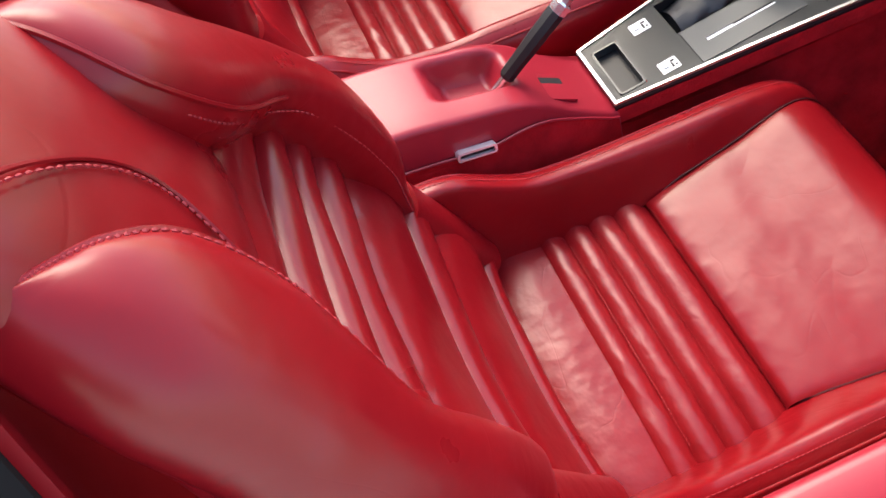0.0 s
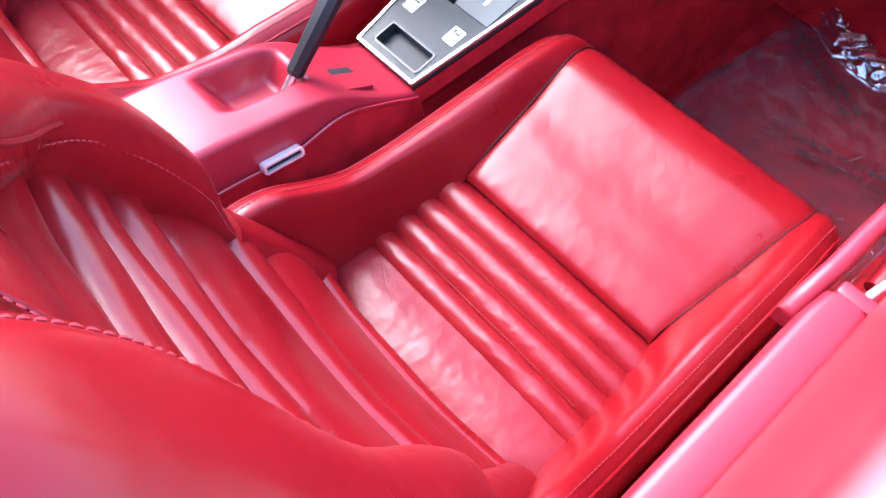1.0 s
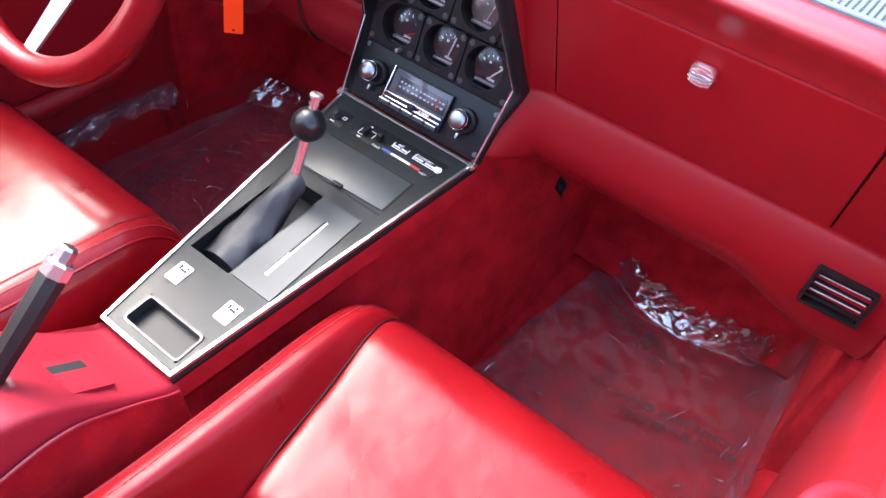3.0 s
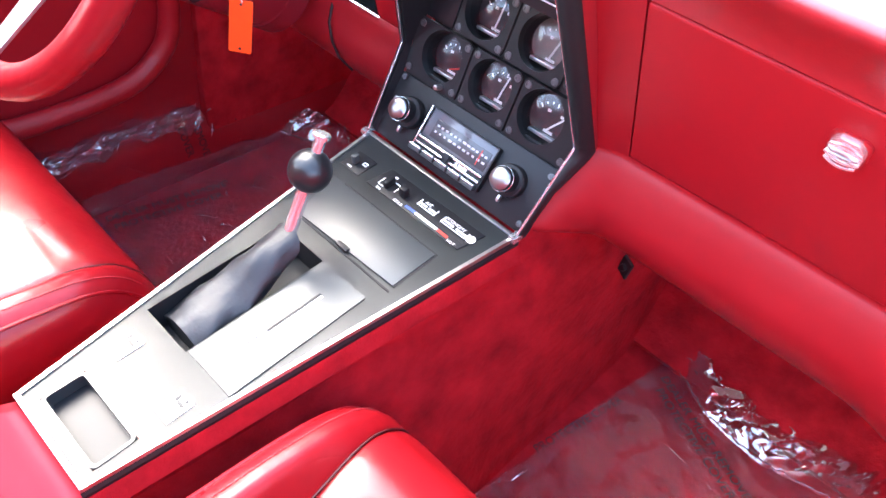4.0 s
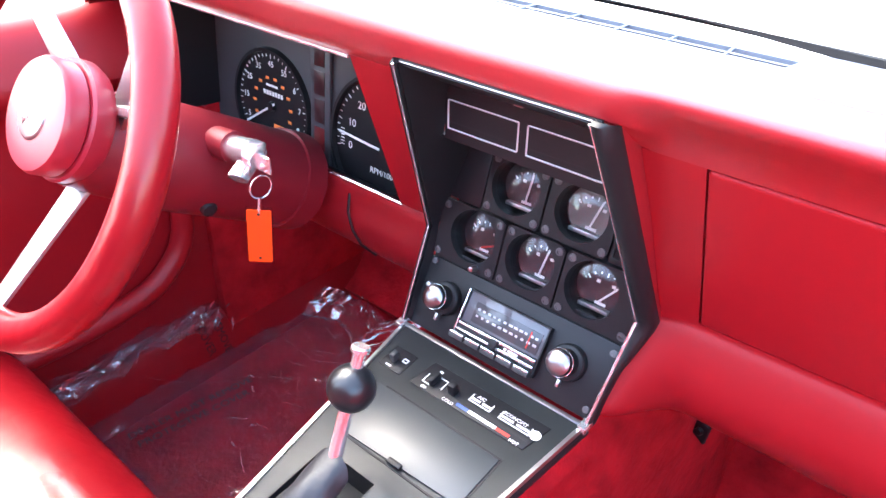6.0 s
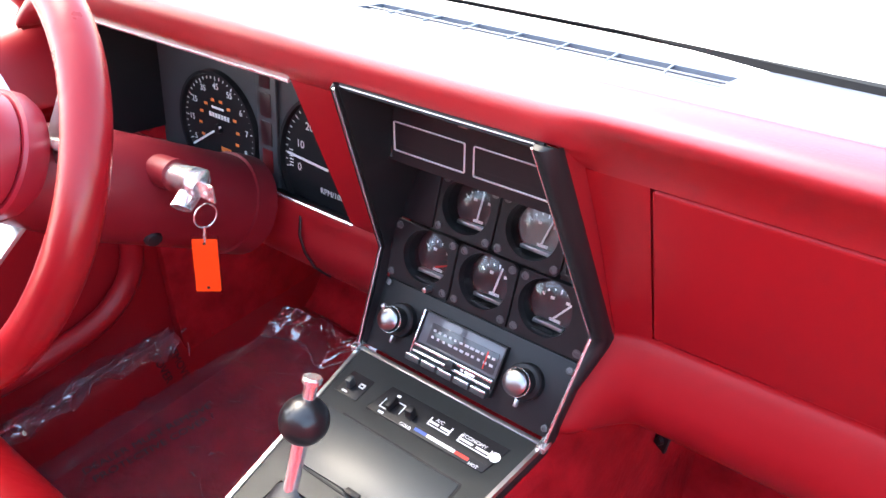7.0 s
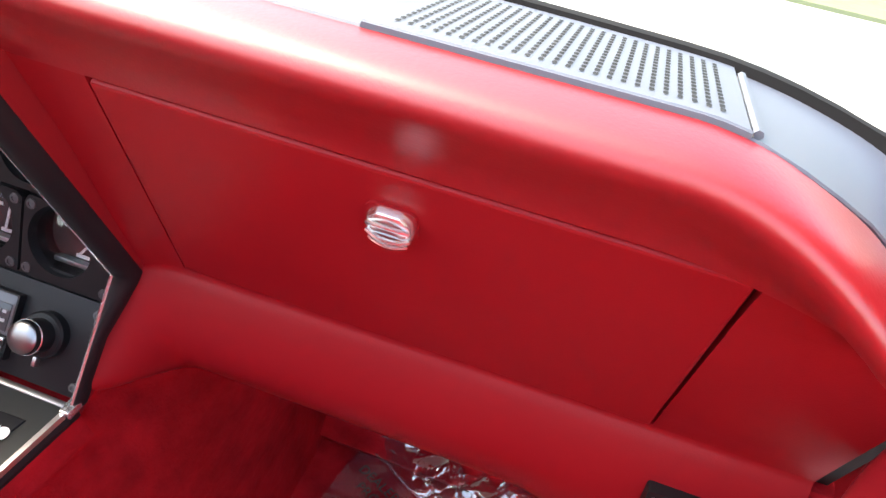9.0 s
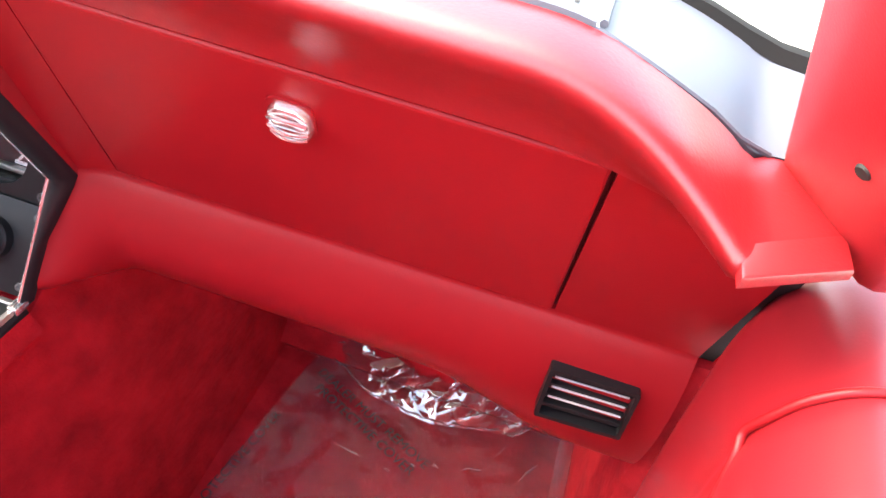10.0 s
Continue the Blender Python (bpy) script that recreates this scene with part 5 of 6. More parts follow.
    # shell behind
    secs = [(back_pt(0, s, -0.052 + 0.012 * step(0.4, 0.6, s)), back_pt(w, 0, 0) - back_pt(0, 0, 0), back_pt(0, 0, 0.042 - 0.018 * step(0.4, 0.6, s)) - back_pt(0, 0, 0)) for s, w in ((-0.02, 0.19), (0.0, 0.205), (0.15, 0.205), (0.22, 0.220), (0.40, 0.216), (0.46, 0.185), (0.54, 0.145), (0.60, 0.122), (0.66, 0.092), (0.71, 0.082), (0.735, 0.07), (0.745, 0.04))]
    part("back_shell", rings(secs, 36, 4), vinyl, st, "red moulded seat back", 60)
    # lower side flaps of the back
    for s in (1, -1):
        secs = [(back_pt(s * 0.175, a, -0.012), back_pt(s * 0.034, 0, 0) - back_pt(0, 0, 0), back_pt(0, 0, 0.030) - back_pt(0, 0, 0)) for a in (0.0, 0.03, 0.10, 0.16, 0.205)]
        part("lower_flap", rings(secs, 24, 2.6), leather, st, "", 60)
    return st


seat = make_seat()
drv = copy_thing(seat, pose(-SX - 0.012, -0.536, FZ))
tagged(drv, "creased red leather bucket seat behind the steering wheel")
seat["label"] = "red leather passenger bucket seat with ribbed insert and stitched bolsters"

# ---- passenger door ----
door = thing("door_1", (0.66, -0.4, 0.1), "closed red vinyl door with armrest and pull loop", "car door", "", "structure")


def door_top_x(y):
    return 0.622 + 0.068 * step(-0.03, -0.42, y)


rows = []
for y in [0.048 - 0.008 * i for i in range(18)] + [-0.10 - 0.022 * i for i in range(40)]:
    tx = door_top_x(y)
    w, pad = step(-0.055, -0.24, y), 0.005 * step(-0.052, -0.062, y)
    back = [(0.652, 0.06), (0.642, 0.20), (0.634, 0.36), (0.632, 0.44), (0.643, 0.490), (0.644, 0.508), (0.646 + 0.10 * (tx - 0.622), 0.524), (tx - 0.016, 0.566), (tx - 0.008, 0.598), (tx + 0.010, 0.622), (tx + 0.04, 0.630), (tx + 0.07, 0.631)]
    front = [(0.652, 0.06), (0.642, 0.20), (0.634, 0.36), (0.632, 0.44), (0.632, 0.490), (0.632, 0.515), (0.633, 0.535), (0.638, 0.560), (0.648, 0.582), (0.664, 0.598), (0.688, 0.606), (0.72, 0.610)]
    nose = 0.012 * step(0.035, 0.048, y)
    rows.append([(p[0] + nose - pad * step(0.40, 0.46, p[1]) * step(0.63, 0.60, p[1]), y, p[1]) for p in spline([(a + (c - a) * w, b + (d - b) * w, 0) for (a, b), (c, d) in zip(front, back)], 44)])
part("panel", solid(rows, 0.012, (-1, 0, 0.3)), door_vinyl, door, "red vinyl door panel", 60)
part("panel_piping", tube(spline([(0.630, -0.090, 0.47), (0.629, -0.073, 0.515), (0.630, -0.062, 0.540), (0.631, -0.052, 0.549), (0.6365, -0.053, 0.566), (0.647, -0.053, 0.586), (0.664, -0.052, 0.600), (0.69, -0.050, 0.608)], 40), 0.0028, 8), vinyl, door, "", 60)
part("waist_piping", tube([(0.645 + 0.10 * (door_top_x(y) - 0.622), y, 0.523) for y in [-0.20 - 0.03 * i for i in range(25)]], 0.0025, 8), hard_red, door, "", 60)
secs = []
for y, w, z in ((-0.440, 0.016, 0.470), (-0.444, 0.022, 0.470), (-0.47, 0.0235, 0.470), (-0.60, 0.0235, 0.468), (-0.75, 0.0235, 0.464), (-0.88, 0.023, 0.460), (-0.93, 0.018, 0.455)):
    secs.append((Vector((0.6225, y, z)), Vector((w, 0, 0)), Vector((0, 0, 0.036))))
part("armrest", rings(secs, 32, 5.0), hard_red, door, "padded red armrest", 60)
rows = []
for p in spline([(0.601, -0.475, 0.486), (0.6015, -0.455, 0.497), (0.603, -0.43, 0.502), (0.604, -0.41, 0.503), (0.605, -0.36, 0.503), (0.608, -0.31, 0.503), (0.615, -0.280, 0.502), (0.630, -0.262, 0.499), (0.655, -0.253, 0.493), (0.69, -0.25, 0.485)], 44):
    rows.append(p)
strap = []
for i, p in enumerate(rows):
    d = (rows[min(i + 1, 43)] - rows[max(i - 1, 0)]).normalized()
    side = Vector((d.y, -d.x, 0)).normalized() * -1
    strap.append([p + side * a + Vector((0, 0, b)) for a, b in ((0.0, -0.022), (-0.001, -0.004), (0.003, 0.003), (0.009, 0.004), (0.015, 0.002), (0.017, -0.004), (0.016, -0.022))])
part("pull_loop", grid(strap, True, True), hard_red, door, "red door pull loop", 60)
part("loop_bridge", box(0.608, 0.660, -0.440, -0.424, 0.480, 0.5045, 0.004), hard_red, door)
part("pull_grip", tube(spline([(0.632, -0.395, 0.472), (0.633, -0.36, 0.475), (0.636, -0.31, 0.475), (0.640, -0.285, 0.470)], 12), lambda f: 0.010 + 0.002 * math.sin(math.pi * f), 14), vinyl, door, "", 60)
part("release_lever", tube([(0.630, -0.424, 0.500), (0.633, -0.408, 0.506), (0.637, -0.390, 0.508), (0.640, -0.386, 0.505)], 0.0042, 10), chrome, door, "chrome release lever")
part("window_seal", tube([(door_top_x(y) + 0.062, y, 0.630) for y in [-0.04 - 0.93 * i / 20 for i in range(21)]], 0.006, 8), rubber, door)
part("outer_skin", solid([[(door_top_x(y) + dx, y, z) for y in [-0.035 - 0.94 * i / 12 for i in range(13)]] for dx, z in ((0.07, 0.622), (0.11, 0.60), (0.15, 0.5), (0.16, 0.3), (0.10, 0.05))], 0.004), bodypaint, door)
part("lock_pin", tube([(0.655, -0.095, 0.44), (0.650, -0.110, 0.445)], 0.004, 10), chrome, door)

# ---- driver's door ----
ddoor = thing("door_2", (-0.66, -0.4, 0.1), "closed red vinyl driver's door with a map pocket", "car door", "", "structure")
rows = []
for i in range(25):
    y = 0.10 - 1.07 * i / 24
    tx = door_top_x(y)
    pr = [(0.652, 0.06), (0.646, 0.20), (0.642, 0.36), (0.645, 0.44), (0.645, 0.50), (tx - 0.036, 0.535), (tx - 0.022, 0.575), (tx - 0.004, 0.606), (tx + 0.02, 0.622), (tx + 0.05, 0.626)]
    rows.append([(-p[0], y, p[1]) for p in spline([(a, b, 0) for a, b in pr], 24)])
part("panel", solid(rows, 0.012), vinyl, ddoor, "", 60)
part("armrest", rings([(Vector((-0.632, y, z)), Vector((w, 0, 0)), Vector((0, 0, 0.034))) for y, w, z in ((-0.25, 0.02, 0.47), (-0.27, 0.03, 0.47), (-0.6, 0.034, 0.462), (-0.90, 0.03, 0.455), (-0.93, 0.02, 0.45))], 24, 3.4), vinyl, ddoor, "", 60)
part("map_pocket", tube(spline([(-0.632, -0.36, 0.17), (-0.628, -0.20, 0.165), (-0.626, -0.08, 0.175), (-0.626, -0.02, 0.20), (-0.626, 0.02, 0.25), (-0.626, 0.03, 0.34), (-0.626, 0.03, 0.42)], 40), 0.018, 12), vinyl, ddoor, "padded rim of the map pocket", 60)

# ---- rear trim behind the seats ----
rows = [[(x, y, z) for x in (-0.70, -0.2, 0.2, 0.70)] for y, z in ((-1.10, FZ), (-1.10, 0.30), (-1.08, 0.55), (-1.06, 0.62), (-1.12, 0.66), (-1.5, 0.68))]
setting("rear_bulkhead", solid(rows, 0.02), carpet, "red carpeted bulkhead behind the seats", "bulkhead", 50)
def b_rim(z):
    return min(0.70, 0.497 + (0.85 - z) * 0.66)


rows = []
for i in range(15):
    z = 0.05 + 0.86 * i / 14
    r = b_rim(z)
    rows.append([(r + 0.004, -0.985, z), (r, -0.972, z), (r - 0.012, -0.975, z), (r - 0.03, -0.985, z), (r - 0.10, -1.015, z), (r - 0.20, -1.045, z), (r - 0.34, -1.075, z)])
setting("b_pillar_right", solid(rows, 0.012), vinyl, "red trimmed pillar behind the door opening", "pillar", 50)
setting("b_pillar_left", solid([[(-x, y, z) for x, y, z in r] for r in rows], 0.012), vinyl, "red trimmed pillar behind the driver's door opening", "pillar", 50)
setting("b_pillar_seal", tube([(b_rim(z) + 0.020, -0.985, z) for z in [0.05 + 0.86 * i / 12 for i in range(13)]], 0.014, 8), rubber, "black rubber door seal", "seal")

rows = [[(x, y, z - 0.10 * abs(x / 0.6) ** 3) for x in [-0.62 + 0.124 * i for i in range(11)]] for y, z in ((-1.00, 0.985), (-1.02, 1.025), (-1.10, 1.035), (-1.35, 1.00), (-1.60, 0.90), (-1.75, 0.70))]
setting("roof_skin", solid([[(x * 1.04, y, z + 0.012) for x, y, z in r] for r in rows], 0.006), bodypaint, "white painted car roof behind the seats", "roof", 50)
setting("roof_hoop", solid(rows, 0.02), vinyl, "red lined rear roof behind the seats", "roof", 50)
for s, nm in ((1, "quarter_panel_right"), (-1, "quarter_panel_left")):
    setting(nm, solid([[(s * 0.72, y, z) for y in (-1.0, -1.4, -1.8)] for z in (FZ, 0.3, 0.6)], 0.02), vinyl, "red lined quarter panel behind the door", "panel", 50)

# ---- steering wheel and column ----
whl = thing("steering_wheel", (-0.36, -0.23, 0.60), "red leather steering wheel with brushed spokes", "steering wheel")
tilt = radians(30)
WM = basis((-0.345, -0.240, 0.603), (1, 0, 0), (0, math.sin(tilt), math.cos(tilt)))
rim = [WM @ Vector((0.182 * math.cos(2 * math.pi * i / 64), 0.182 * math.sin(2 * math.pi * i / 64), 0)) for i in range(64)]
part("rim", tube(rim, 0.018, 18, True), leather, whl, "red leather rim", 60)
HM = WM @ Matrix.Translation((-0.003, 0.014, -0.026))
hubp = part("hub", lathe([(0.0, -0.024), (0.036, -0.024), (0.054, -0.020), (0.0585, -0.012), (0.0585, 0.001), (0.056, 0.0035), (0.050, 0.004), (0.0, 0.004)], HM, 44), hard_red, whl, "round red horn boss")
part("horn_pad", lathe([(0.0, 0.004), (0.0525, 0.004), (0.0545, 0.006), (0.0545, 0.021), (0.0515, 0.0255), (0.044, 0.0270), (0.028, 0.0275), (0.0, 0.0275)], HM, 44), hard_red, hubp, "round red horn pad")
part("emblem", lathe([(0.0, 0.0300), (0.021, 0.0298), (0.0238, 0.0285), (0.0250, 0.0272), (0.0, 0.0272)], HM, 36), brushed, hubp, "round metal emblem")
for a in (0.8, -0.8):
    part("emblem_mark", box(-0.014, 0.014, -0.0028, 0.0028, 0.0297, 0.0308, 0.0004, HM @ Matrix.Rotation(a, 4, "Z")), chrome, hubp)
for a in (48, 132, 270):
    q = WM @ Matrix.Rotation(radians(a), 4, "Z") @ Matrix.Translation((0.045, 0, -0.058)) @ Matrix.Rotation(radians(-21), 4, "Y") @ Matrix.Translation((-0.045, 0, 0.010))
    part("spoke", prism([(0.045, -0.017), (0.182, -0.011), (0.182, 0.011), (0.045, 0.017)], -0.012, -0.008, q, 0.001), brushed, whl, "brushed metal spoke")
colm = thing("steering_column", (-0.36, -0.05, 0.53), "red plastic steering column cover with ignition lock", "steering column")
ax = (WM.to_3x3() @ Vector((0, 0, -1))).normalized()
c0 = WM.translation + ax * 0.035
part("cover", tube([c0, c0 + ax * 0.03, c0 + ax * 0.10, c0 + ax * 0.20, c0 + ax * 0.27], lambda f: 0.046 + 0.012 * step(0.05, 0.5, f), 32), column_red, colm, "dark red column cover", 40)
part("collar", tube([c0 + ax * 0.255, c0 + ax * 0.285], 0.0615, 32), column_red, colm, "", 40)
part("collar", tube([c0 - ax * 0.02, c0 + ax * 0.008], 0.036, 28), black, colm, "", 40)
ig = Vector((-0.245, -0.083, 0.556))
part("lock_boss", tube([(-0.300, -0.085, 0.552), (-0.268, -0.086, 0.556)], 0.0165, 20), column_red, colm)
lock = part("ignition_lock", tube([(-0.285, -0.086, 0.5545), (-0.262, -0.087, 0.557), (-0.232, -0.088, 0.561)], lambda f: 0.0125 if f < 0.8 else 0.0145, 20), chrome, colm, "chrome ignition lock")
part("lock_ear", rings([(Vector((-0.236 + 0.02 * v, -0.084 - 0.012 * v, 0.560 + 0.004 * v)), Vector((0, 0.014 * (1 - v * 0.4), 0.004)), Vector((0, -0.002, 0.007))) for v in (0, 0.3, 0.7, 1)], 12), chrome, colm)
part("lock_ear", rings([(Vector((-0.240 + 0.004 * v, -0.088 - 0.02 * v, 0.552 - 0.012 * v)), Vector((0.007, 0.004, 0.0)), Vector((0, -0.006, 0.007))) for v in (0, 0.3, 0.7, 1)], 12), chrome, colm)
part("hazard_knob", lathe([(0, 0.020), (0.008, 0.019), (0.010, 0.014), (0.008, 0.008), (0.006, 0.0)], basis((-0.3150, -0.105, 0.486), (0.2, 1, 0), (0.3, -0.06, 1)) , 10), black, colm, "black hazard knob")
part("stalk", tube([(-0.34, -0.165, 0.60), (-0.26, -0.185, 0.625), (-0.235, -0.19, 0.63)], 0.006, 10), chrome, colm, "chrome tilt lever")

# key and tag
key = thing("key_tag", (-0.219, -0.10, 0.48), "orange plastic key tag on a wire ring", "key tag")
part("key", box(-0.232, -0.205, -0.092, -0.089, 0.548, 0.566, 0.001), chrome, key)
rg = [Vector((-0.217 + 0.001 * math.cos(t), -0.096 + 0.012 * math.cos(t), 0.533 + 0.012 * math.sin(t))) for t in [2 * math.pi * i / 28 for i in range(28)]]
part("ring", tube(rg, 0.0009, 6, True), chrome, key)
part("link", tube([(-0.2175, -0.099, 0.522), (-0.2185, -0.1005, 0.512), (-0.2190, -0.1005, 0.505)], 0.0016, 6), chrome, key)
TM = basis((-0.2205, -0.103, 0.478), (0.80, 0.60, 0.0), (0.03, 0.08, 1))
tag = part("tag", prism(rounded(-0.0125, 0.0125, -0.030, 0.030, 0.0015), -0.0008, 0.0008, TM), tag_mat, key, "orange plastic tag")
part("sleeve", prism(rounded(-0.0140, 0.0140, -0.033, 0.034, 0.001), -0.0012, -0.0010, TM), lens_mat, key)
for y in (0.0255, -0.0255):
    part("eyelet", lathe([(0, 0.001), (0.0017, 0.001), (0.0017, -0.001), (0, -0.001)], TM @ Matrix.Translation((0, y, 0)), 10), dark, tag)

# ---- protective film on the floors ----
def pline(pts, x):
    """The height at x of a line through pts."""
    for (a, b), (c, d) in zip(pts, pts[1:]):
        if x <= c:
            return b + (d - b) * max(0.0, x - a) / (c - a)
    return pts[-1][1]


def film_sheet(left, right, near, far, wall, seed):
    """A crinkled sheet. left(v), right(v) border it; far(x) is where it rises in folds; wall lifts the door's side."""
    rnd = random.Random(seed)
    rows = []
    for i in range(75):
        v = i / 74
        row = []
        for j in range(71):
            u = j / 70
            x = left(v) + (right(v) - left(v)) * u
            fy0 = far(x)
            y = near + (fy0 - near) * v
            n1 = noise.noise((x * 8, y * 8, seed))
            n2 = abs(noise.noise((x * 24, y * 24, seed + 4)))
            z = FZ + 0.012 + 0.002 * n1 + 0.003 * n2 + (wall * step(0.08, 0.0, u) * (1 - step(0.02, 0.28, y)) if wall > 0 else -wall * step(0.88, 1.0, u) * step(-0.15, -0.02, y))
            rg = 1 - 2.0 * abs(noise.noise((x * 13 + 0.6 * n1, y * 13, seed + 20)))
            z += 0.007 * max(0.0, rg) ** 4 * (1.0 if wall > 0 else 0.45)
            e = max(step(0.05, 0.0, u), step(0.95, 1.0, u), step(0.03, 0.0, v))
            z += e * (0.012 * n2 + 0.006 * rnd.random())
            row.append((x + 0.006 * e * n1, y, z + 0.0007 * rnd.random()))
        rows.append(row)
    return grid(rows)


def film_folds(x0, x1, far, depth, height, seed):
    """The bunched border: sharp-edged folds that lean back and rise."""
    rows = []
    for i in range(26):
        v = i / 25
        row = []
        for j in range(150):
            x = x0 + (x1 - x0) * j / 149
            bend = 0.35 * noise.noise((x * 7, v * 2, seed))
            r1 = 1 - 2 * abs(noise.noise((x * 17 + bend * 5, v * 1.7 + x * 7, seed + 1)))
            r2 = 1 - 2 * abs(noise.noise((x * 30 - v * 3, v * 2.6 + bend * 3, seed + 5)))
            lump = 0.55 + 0.45 * noise.noise((x * 11, seed, 3))
            z = FZ + 0.014 + math.sin(math.pi * min(1.0, v * 0.85)) * (height * lump * (0.55 + 0.45 * max(0.0, r1)) + 0.009 * r2)
            row.append((x + 0.006 * r2 * v, far(x) + depth * (v * (0.8 + 0.4 * lump)) + 0.010 * r1 * v, max(z, FZ + 0.006)))
        rows.append(row)
    return grid(rows)


def film_border(x0, z0, seed):
    """The film's crumpled edge along the sill: small facets that lean every way."""
    rows = []
    for i in range(110):
        y = -0.26 + 0.32 * i / 109
        row = []
        wide = max(0.006, 0.024 + 0.050 * noise.noise((y * 17, seed, 1)))
        for j in range(13):
            v = j / 12
            r1 = 1 - 2 * abs(noise.noise((y * 24 + v * 1.6, v * 1.8 - y * 11, seed + 2)))
            r2 = noise.noise((y * 60 + v * 3, v * 2.5, seed + 8))
            row.append((x0 + 0.020 * v + 0.013 * r1, y + 0.006 * r2, z0 - 0.004 - wide * v + 0.005 * r2 + 0.010 * r1))
        rows.append(row)
    return grid(rows)


def film_thing(label, left, right, near, far, wall, seed, rim, glints, prints, creases=()):
    f = part("floor_film", film_sheet(left, right, near, far, wall, seed), film_mat, None, label, 40)
    tagged(f, label, "plastic film")
    f.visible_shadow = False
    fo = part("bunched_edge", film_folds(rim[0][0], rim[-1][0], far, 0.075, 0.055, seed), fold_mat, f, "", 24)
    fo.visible_shadow = False
    if wall > 0:
        bo = part("crinkled_border", film_border(left(0) + 0.012, FZ + 0.012 + wall, seed), fold_mat, f, "", 18)
        bo.visible_shadow = False
    rnd = random.Random(seed + 1)
    line = spline([(x, far(x) + 0.001, FZ + 0.017 + 0.008 * abs(noise.noise((x * 30, seed, 0)))) for x, q in rim], 60)
    part("folded_rim", tube([p + Vector((0, 0.003 * rnd.uniform(-1, 1), 0.003 * rnd.random())) for p in line], 0.0013, 5), edge_mat, f)
    bits = []
    ex, ez = (left(0), wall) if wall > 0 else (right(0), -wall)
    side = spline([(ex + 0.006 * rnd.uniform(-1, 1), y, FZ + 0.016 + ez * (1 - step(0.02, 0.28, y)) * (1 if wall > 0 else 0.9) + 0.006 * rnd.uniform(-1, 1)) for y in [-0.25 + 0.03 * i for i in range(17)]], 60)
    part("folded_rim", tube(side, 0.0012, 5), edge_mat, f)
    for i in range(16):
        p = side[rnd.randrange(8, 56)] + Vector((0.03 * rnd.uniform(0, 1) * (1 if wall > 0 else -1), 0, -0.03 * rnd.random()))
        d = Vector((rnd.uniform(-0.5, 0.5), rnd.uniform(-1, 1), rnd.uniform(-0.6, 0.6))).normalized() * rnd.uniform(0.01, 0.03)
        bits.append(tube([p, p + d * 0.5 + Vector((0.002, 0, 0.002)), p + d], lambda q: 0.0016 * (1.2 - abs(2 * q - 1)), 4))
    for i in range(26):
        x = rnd.uniform(rim[0][0], rim[-1][0])
        p = Vector((x, far(x) + 0.06 * rnd.random(), FZ + 0.03 + 0.03 * rnd.random()))
        d = Vector((rnd.uniform(-1, 1), rnd.uniform(-1, 1), rnd.uniform(-0.6, 1))).normalized() * rnd.uniform(0.008, 0.022)
        bits.append(tube([p, p + d * 0.5 + Vector((0.002, 0, 0.002)), p + d], lambda q: 0.0013 * (1.2 - abs(2 * q - 1)), 4))
    # scattered pale tubes: creases drawn with their glints as bright lines
    for i in range(30 if wall > 0 else 9):
        x, y = rnd.uniform(rim[0][0] + 0.05, rim[-1][0] - 0.02), rnd.uniform(-0.12, 0.24)
        a, n = rnd.uniform(-60, 60), rnd.uniform(0.02, 0.07)
        q = [Vector((x + n * f * math.cos(radians(a + 12 * f)), y + n * f * math.sin(radians(a + 12 * f)), FZ + 0.0165 + 0.003 * math.sin(math.pi * f))) for f in (0, 0.25, 0.5, 0.75, 1)]
        bits.append(tube(q, lambda f: 0.0002 + 0.0006 * (1 - abs(2 * f - 1)), 4))
    # short pale tubes stand in for bright glints on the film
    for x, y, a, n in glints:
        p = Vector((x, y, FZ + 0.017))
        d = Vector((math.cos(radians(a)), math.sin(radians(a)), 0.05)) * n
        bits.append(tube([p, p + d * 0.3 + Vector((0, 0.002, 0.003)), p + d * 0.7 + Vector((0, -0.001, 0.003)), p + d], lambda q: 0.0003 + 0.0014 * (1 - abs(2 * q - 1)), 5, False, 1.6))
    for k, pts in enumerate(creases):
        q = spline([Vector(p) for p in pts], 40)
        bits.append(tube([p + Vector((0.0025 * noise.noise((i * 0.35, k, seed)), 0.0025 * noise.noise((i * 0.35, k + 9, seed)), 0.0)) for i, p in enumerate(q)], lambda f, k=k: 0.00018 + 0.0008 * max(0.0, noise.noise((f * 9, k * 3.7, seed))), 4))
    tagged(part("crease", join(*bits), edge_mat, f, "", 0), kind="stuff")
    for words, lx, ly, a, size in prints:
        lettering(words, size, Matrix.Translation((lx, ly, FZ + 0.0190)) @ Matrix.Rotation(radians(a), 4, "Z"), ink, f, "print")
    return f


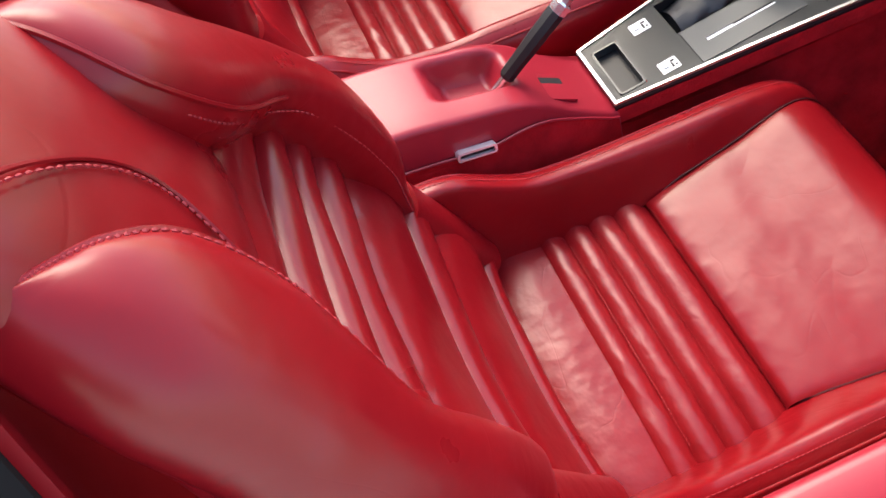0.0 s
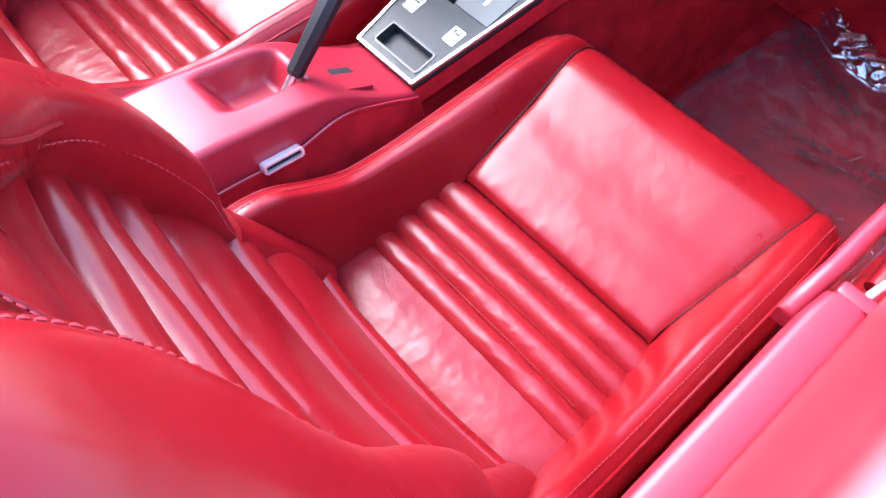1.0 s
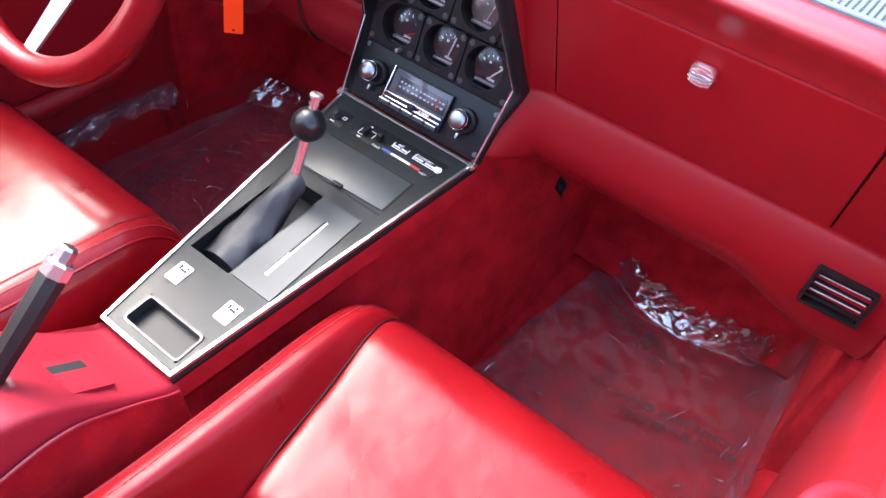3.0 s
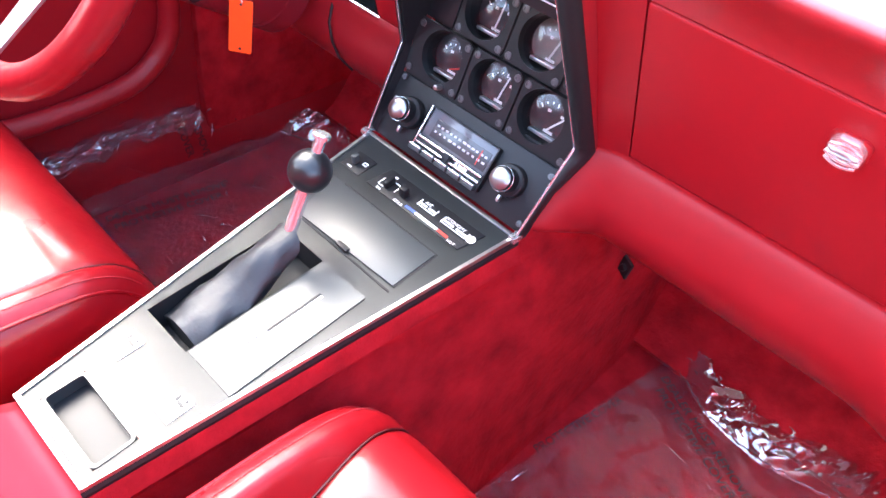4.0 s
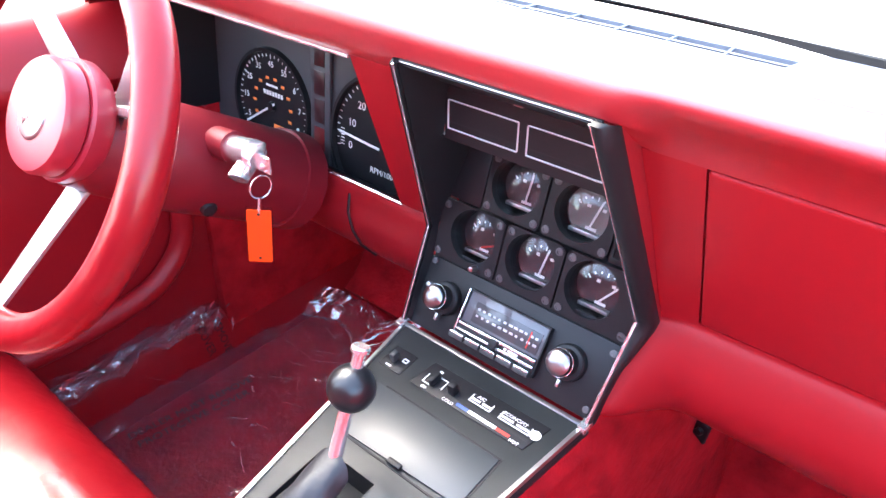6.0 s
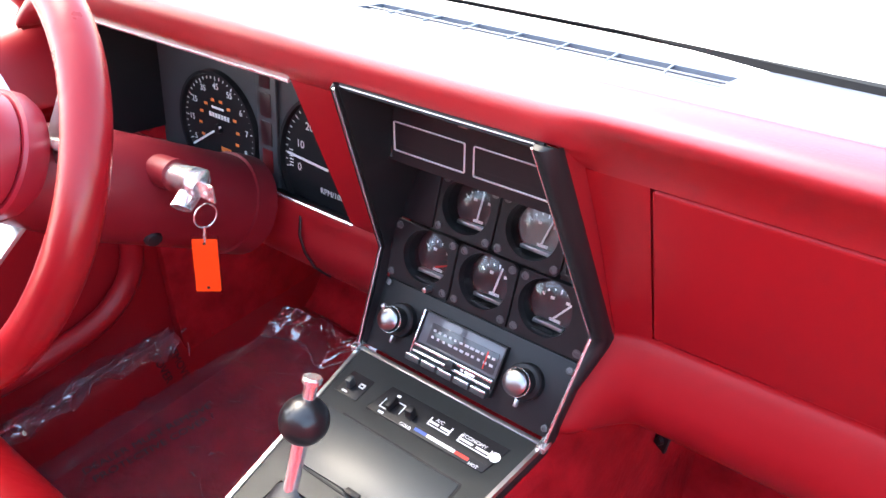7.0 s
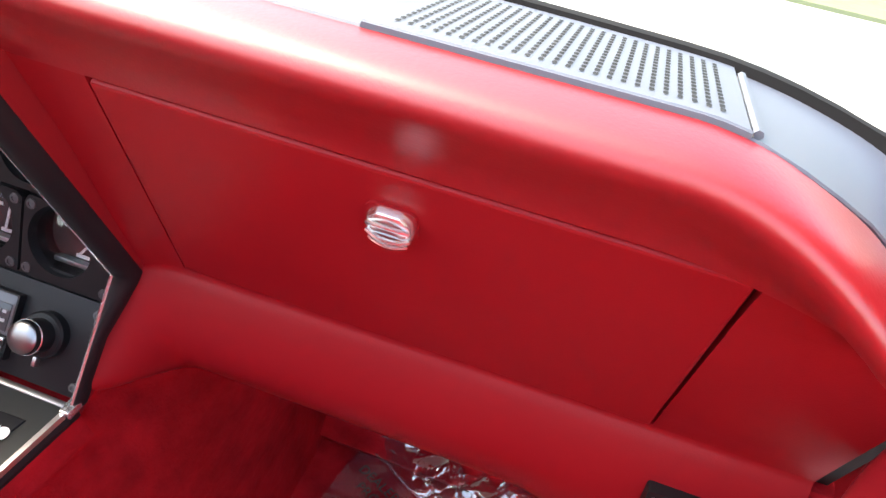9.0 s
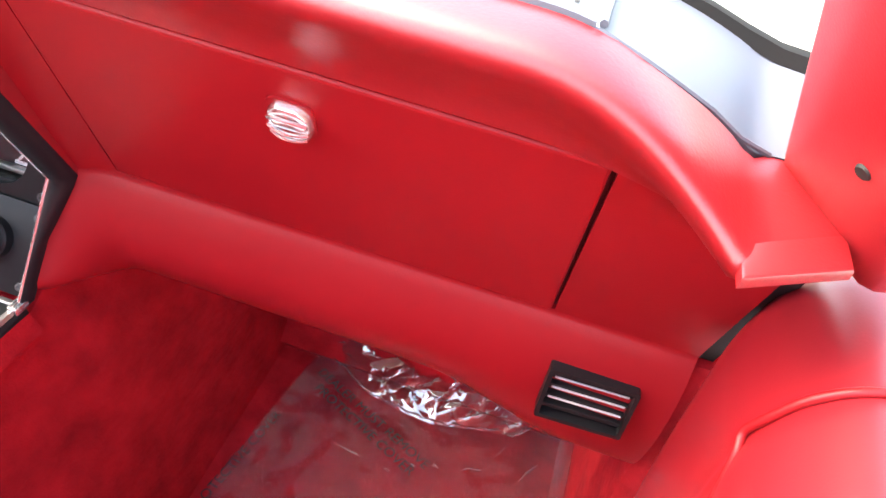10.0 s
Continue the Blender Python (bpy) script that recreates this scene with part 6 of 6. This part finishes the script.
far_p = [(0.24, 0.372), (0.33, 0.318), (0.385, 0.306), (0.44, 0.302), (0.53, 0.324), (0.565, 0.332), (0.61, 0.395), (0.63, 0.42)]
film_thing("clear crinkled protective film with dark print on the passenger floor", lambda v: 0.188 + 0.062 * v ** 2, lambda v: 0.634, -0.22, lambda x: pline(far_p, x), -0.075, 2, far_p[:-1],
           [(0.50, 0.245, 20, 0.03), (0.46, 0.235, 10, 0.012), (0.43, 0.225, 5, 0.012), (0.40, 0.205, 0, 0.012), (0.58, 0.26, 60, 0.04), (0.30, 0.02, 30, 0.012), (0.35, 0.12, 15, 0.014), (0.59, 0.12, 80, 0.03), (0.21, 0.0, 80, 0.03), (0.55, 0.02, 45, 0.016)],
           [("DEALER MUST REMOVE", 0.40, 0.108, 10, 0.021), ("PROTECTIVE COVER", 0.425, 0.083, 12, 0.021), ("PROTECTIVE COVER", 0.208, 0.06, 79, 0.019), ("DEALER MUST REMOVE", 0.255, 0.318, -25, 0.021), ("PROTECTIVE COVER", 0.262, 0.290, -25, 0.021), ("DEALER MUST REMOVE", 0.30, -0.06, 8, 0.021)])
far_d = [(-0.66, 0.22), (-0.60, 0.245), (-0.54, 0.262), (-0.47, 0.235), (-0.44, 0.28), (-0.38, 0.33), (-0.28, 0.29), (-0.20, 0.22), (-0.185, 0.20)]
driver_film = film_thing("clear crinkled protective film with dark print on the driver's floor", lambda v: -0.655, lambda v: -0.19, -0.30, lambda x: pline(far_d, x), 0.130, 7, far_d[:-1],
           [(-0.455, -0.062, 10, 0.016), (-0.535, 0.040, -15, 0.018), (-0.560, 0.052, 30, 0.014), (-0.520, -0.215, 20, 0.020), (-0.585, -0.150, 70, 0.012), (-0.46, -0.02, 55, 0.012)],
           [("DEALER MUST REMOVE", -0.580, -0.164, 80, 0.021), ("PROTECTIVE COVER", -0.553, -0.162, 80, 0.021)],
           [[(-0.632, -0.10, 0.03), (-0.61, -0.03, -0.020), (-0.585, 0.01, -0.031), (-0.560, 0.051, -0.032)], [(-0.555, 0.046, -0.031), (-0.505, -0.008, -0.031), (-0.458, -0.060, -0.031)], [(-0.60, -0.13, -0.031), (-0.565, -0.18, -0.031), (-0.52, -0.215, -0.031)], [(-0.50, 0.12, -0.030), (-0.44, 0.06, -0.031), (-0.40, 0.0, -0.031)], [(-0.62, 0.13, 0.0), (-0.56, 0.16, -0.03), (-0.50, 0.16, -0.031), (-0.44, 0.20, -0.029)], [(-0.47, -0.12, -0.031), (-0.42, -0.13, -0.031), (-0.36, -0.10, -0.031)]])
for words, y in (("REMOVE", 0.045), ("COVER", 0.015)):
    lettering(words, 0.021, basis((-0.634, y, 0.060), (0.12, 0.15, -1), (0, 1, 0.15)), ink, driver_film, "print")


# ---- greenery far off ----
def bush(x, y, r, seed):
    t = thing("bush", (x, y, GZ), "green leafy bush on the verge", "bush", "bushes on the verge")
    rnd = random.Random(seed)
    part("trunk", join(*[tube([(x, y, GZ), (x + r * 0.4 * math.cos(a), y + r * 0.4 * math.sin(a), GZ + r * 0.9)], lambda f: 0.06 * r * (1.2 - f), 6) for a in (0.3, 2.0, 4.1)]), bark, t)
    bm = bmesh.new()
    for i in range(1500):
        a, b, k = rnd.uniform(0, 6.283), rnd.uniform(-0.3, 1.5), rnd.uniform(0.55, 1.0) * (1 + 0.25 * math.sin(3 * i))
        c = Vector((x + r * k * math.cos(a) * math.cos(b), y + r * k * math.sin(a) * math.cos(b), GZ + r * 0.75 + r * k * math.sin(b)))
        s = r * rnd.uniform(0.05, 0.11)
        q = Euler((rnd.uniform(0, 6), rnd.uniform(0, 6), rnd.uniform(0, 6))).to_matrix()
        vs = [bm.verts.new(c + q @ Vector(p)) for p in ((-s, 0, 0), (0, -s * 0.5, 0.1 * s), (s, 0, 0), (0, s * 0.5, 0.1 * s))]
        bm.faces.new(vs)
    part("crown", bm, leaf_mat, t, "", 0)


for i, (x, y, r) in enumerate(((0.1, 7.4, 0.8), (1.9, 7.0, 0.7), (3.2, 7.6, 0.9), (4.9, 8.4, 1.1), (-1.9, 8.6, 0.9), (7.5, 10.0, 1.4))):
    bush(x, y, r, i)
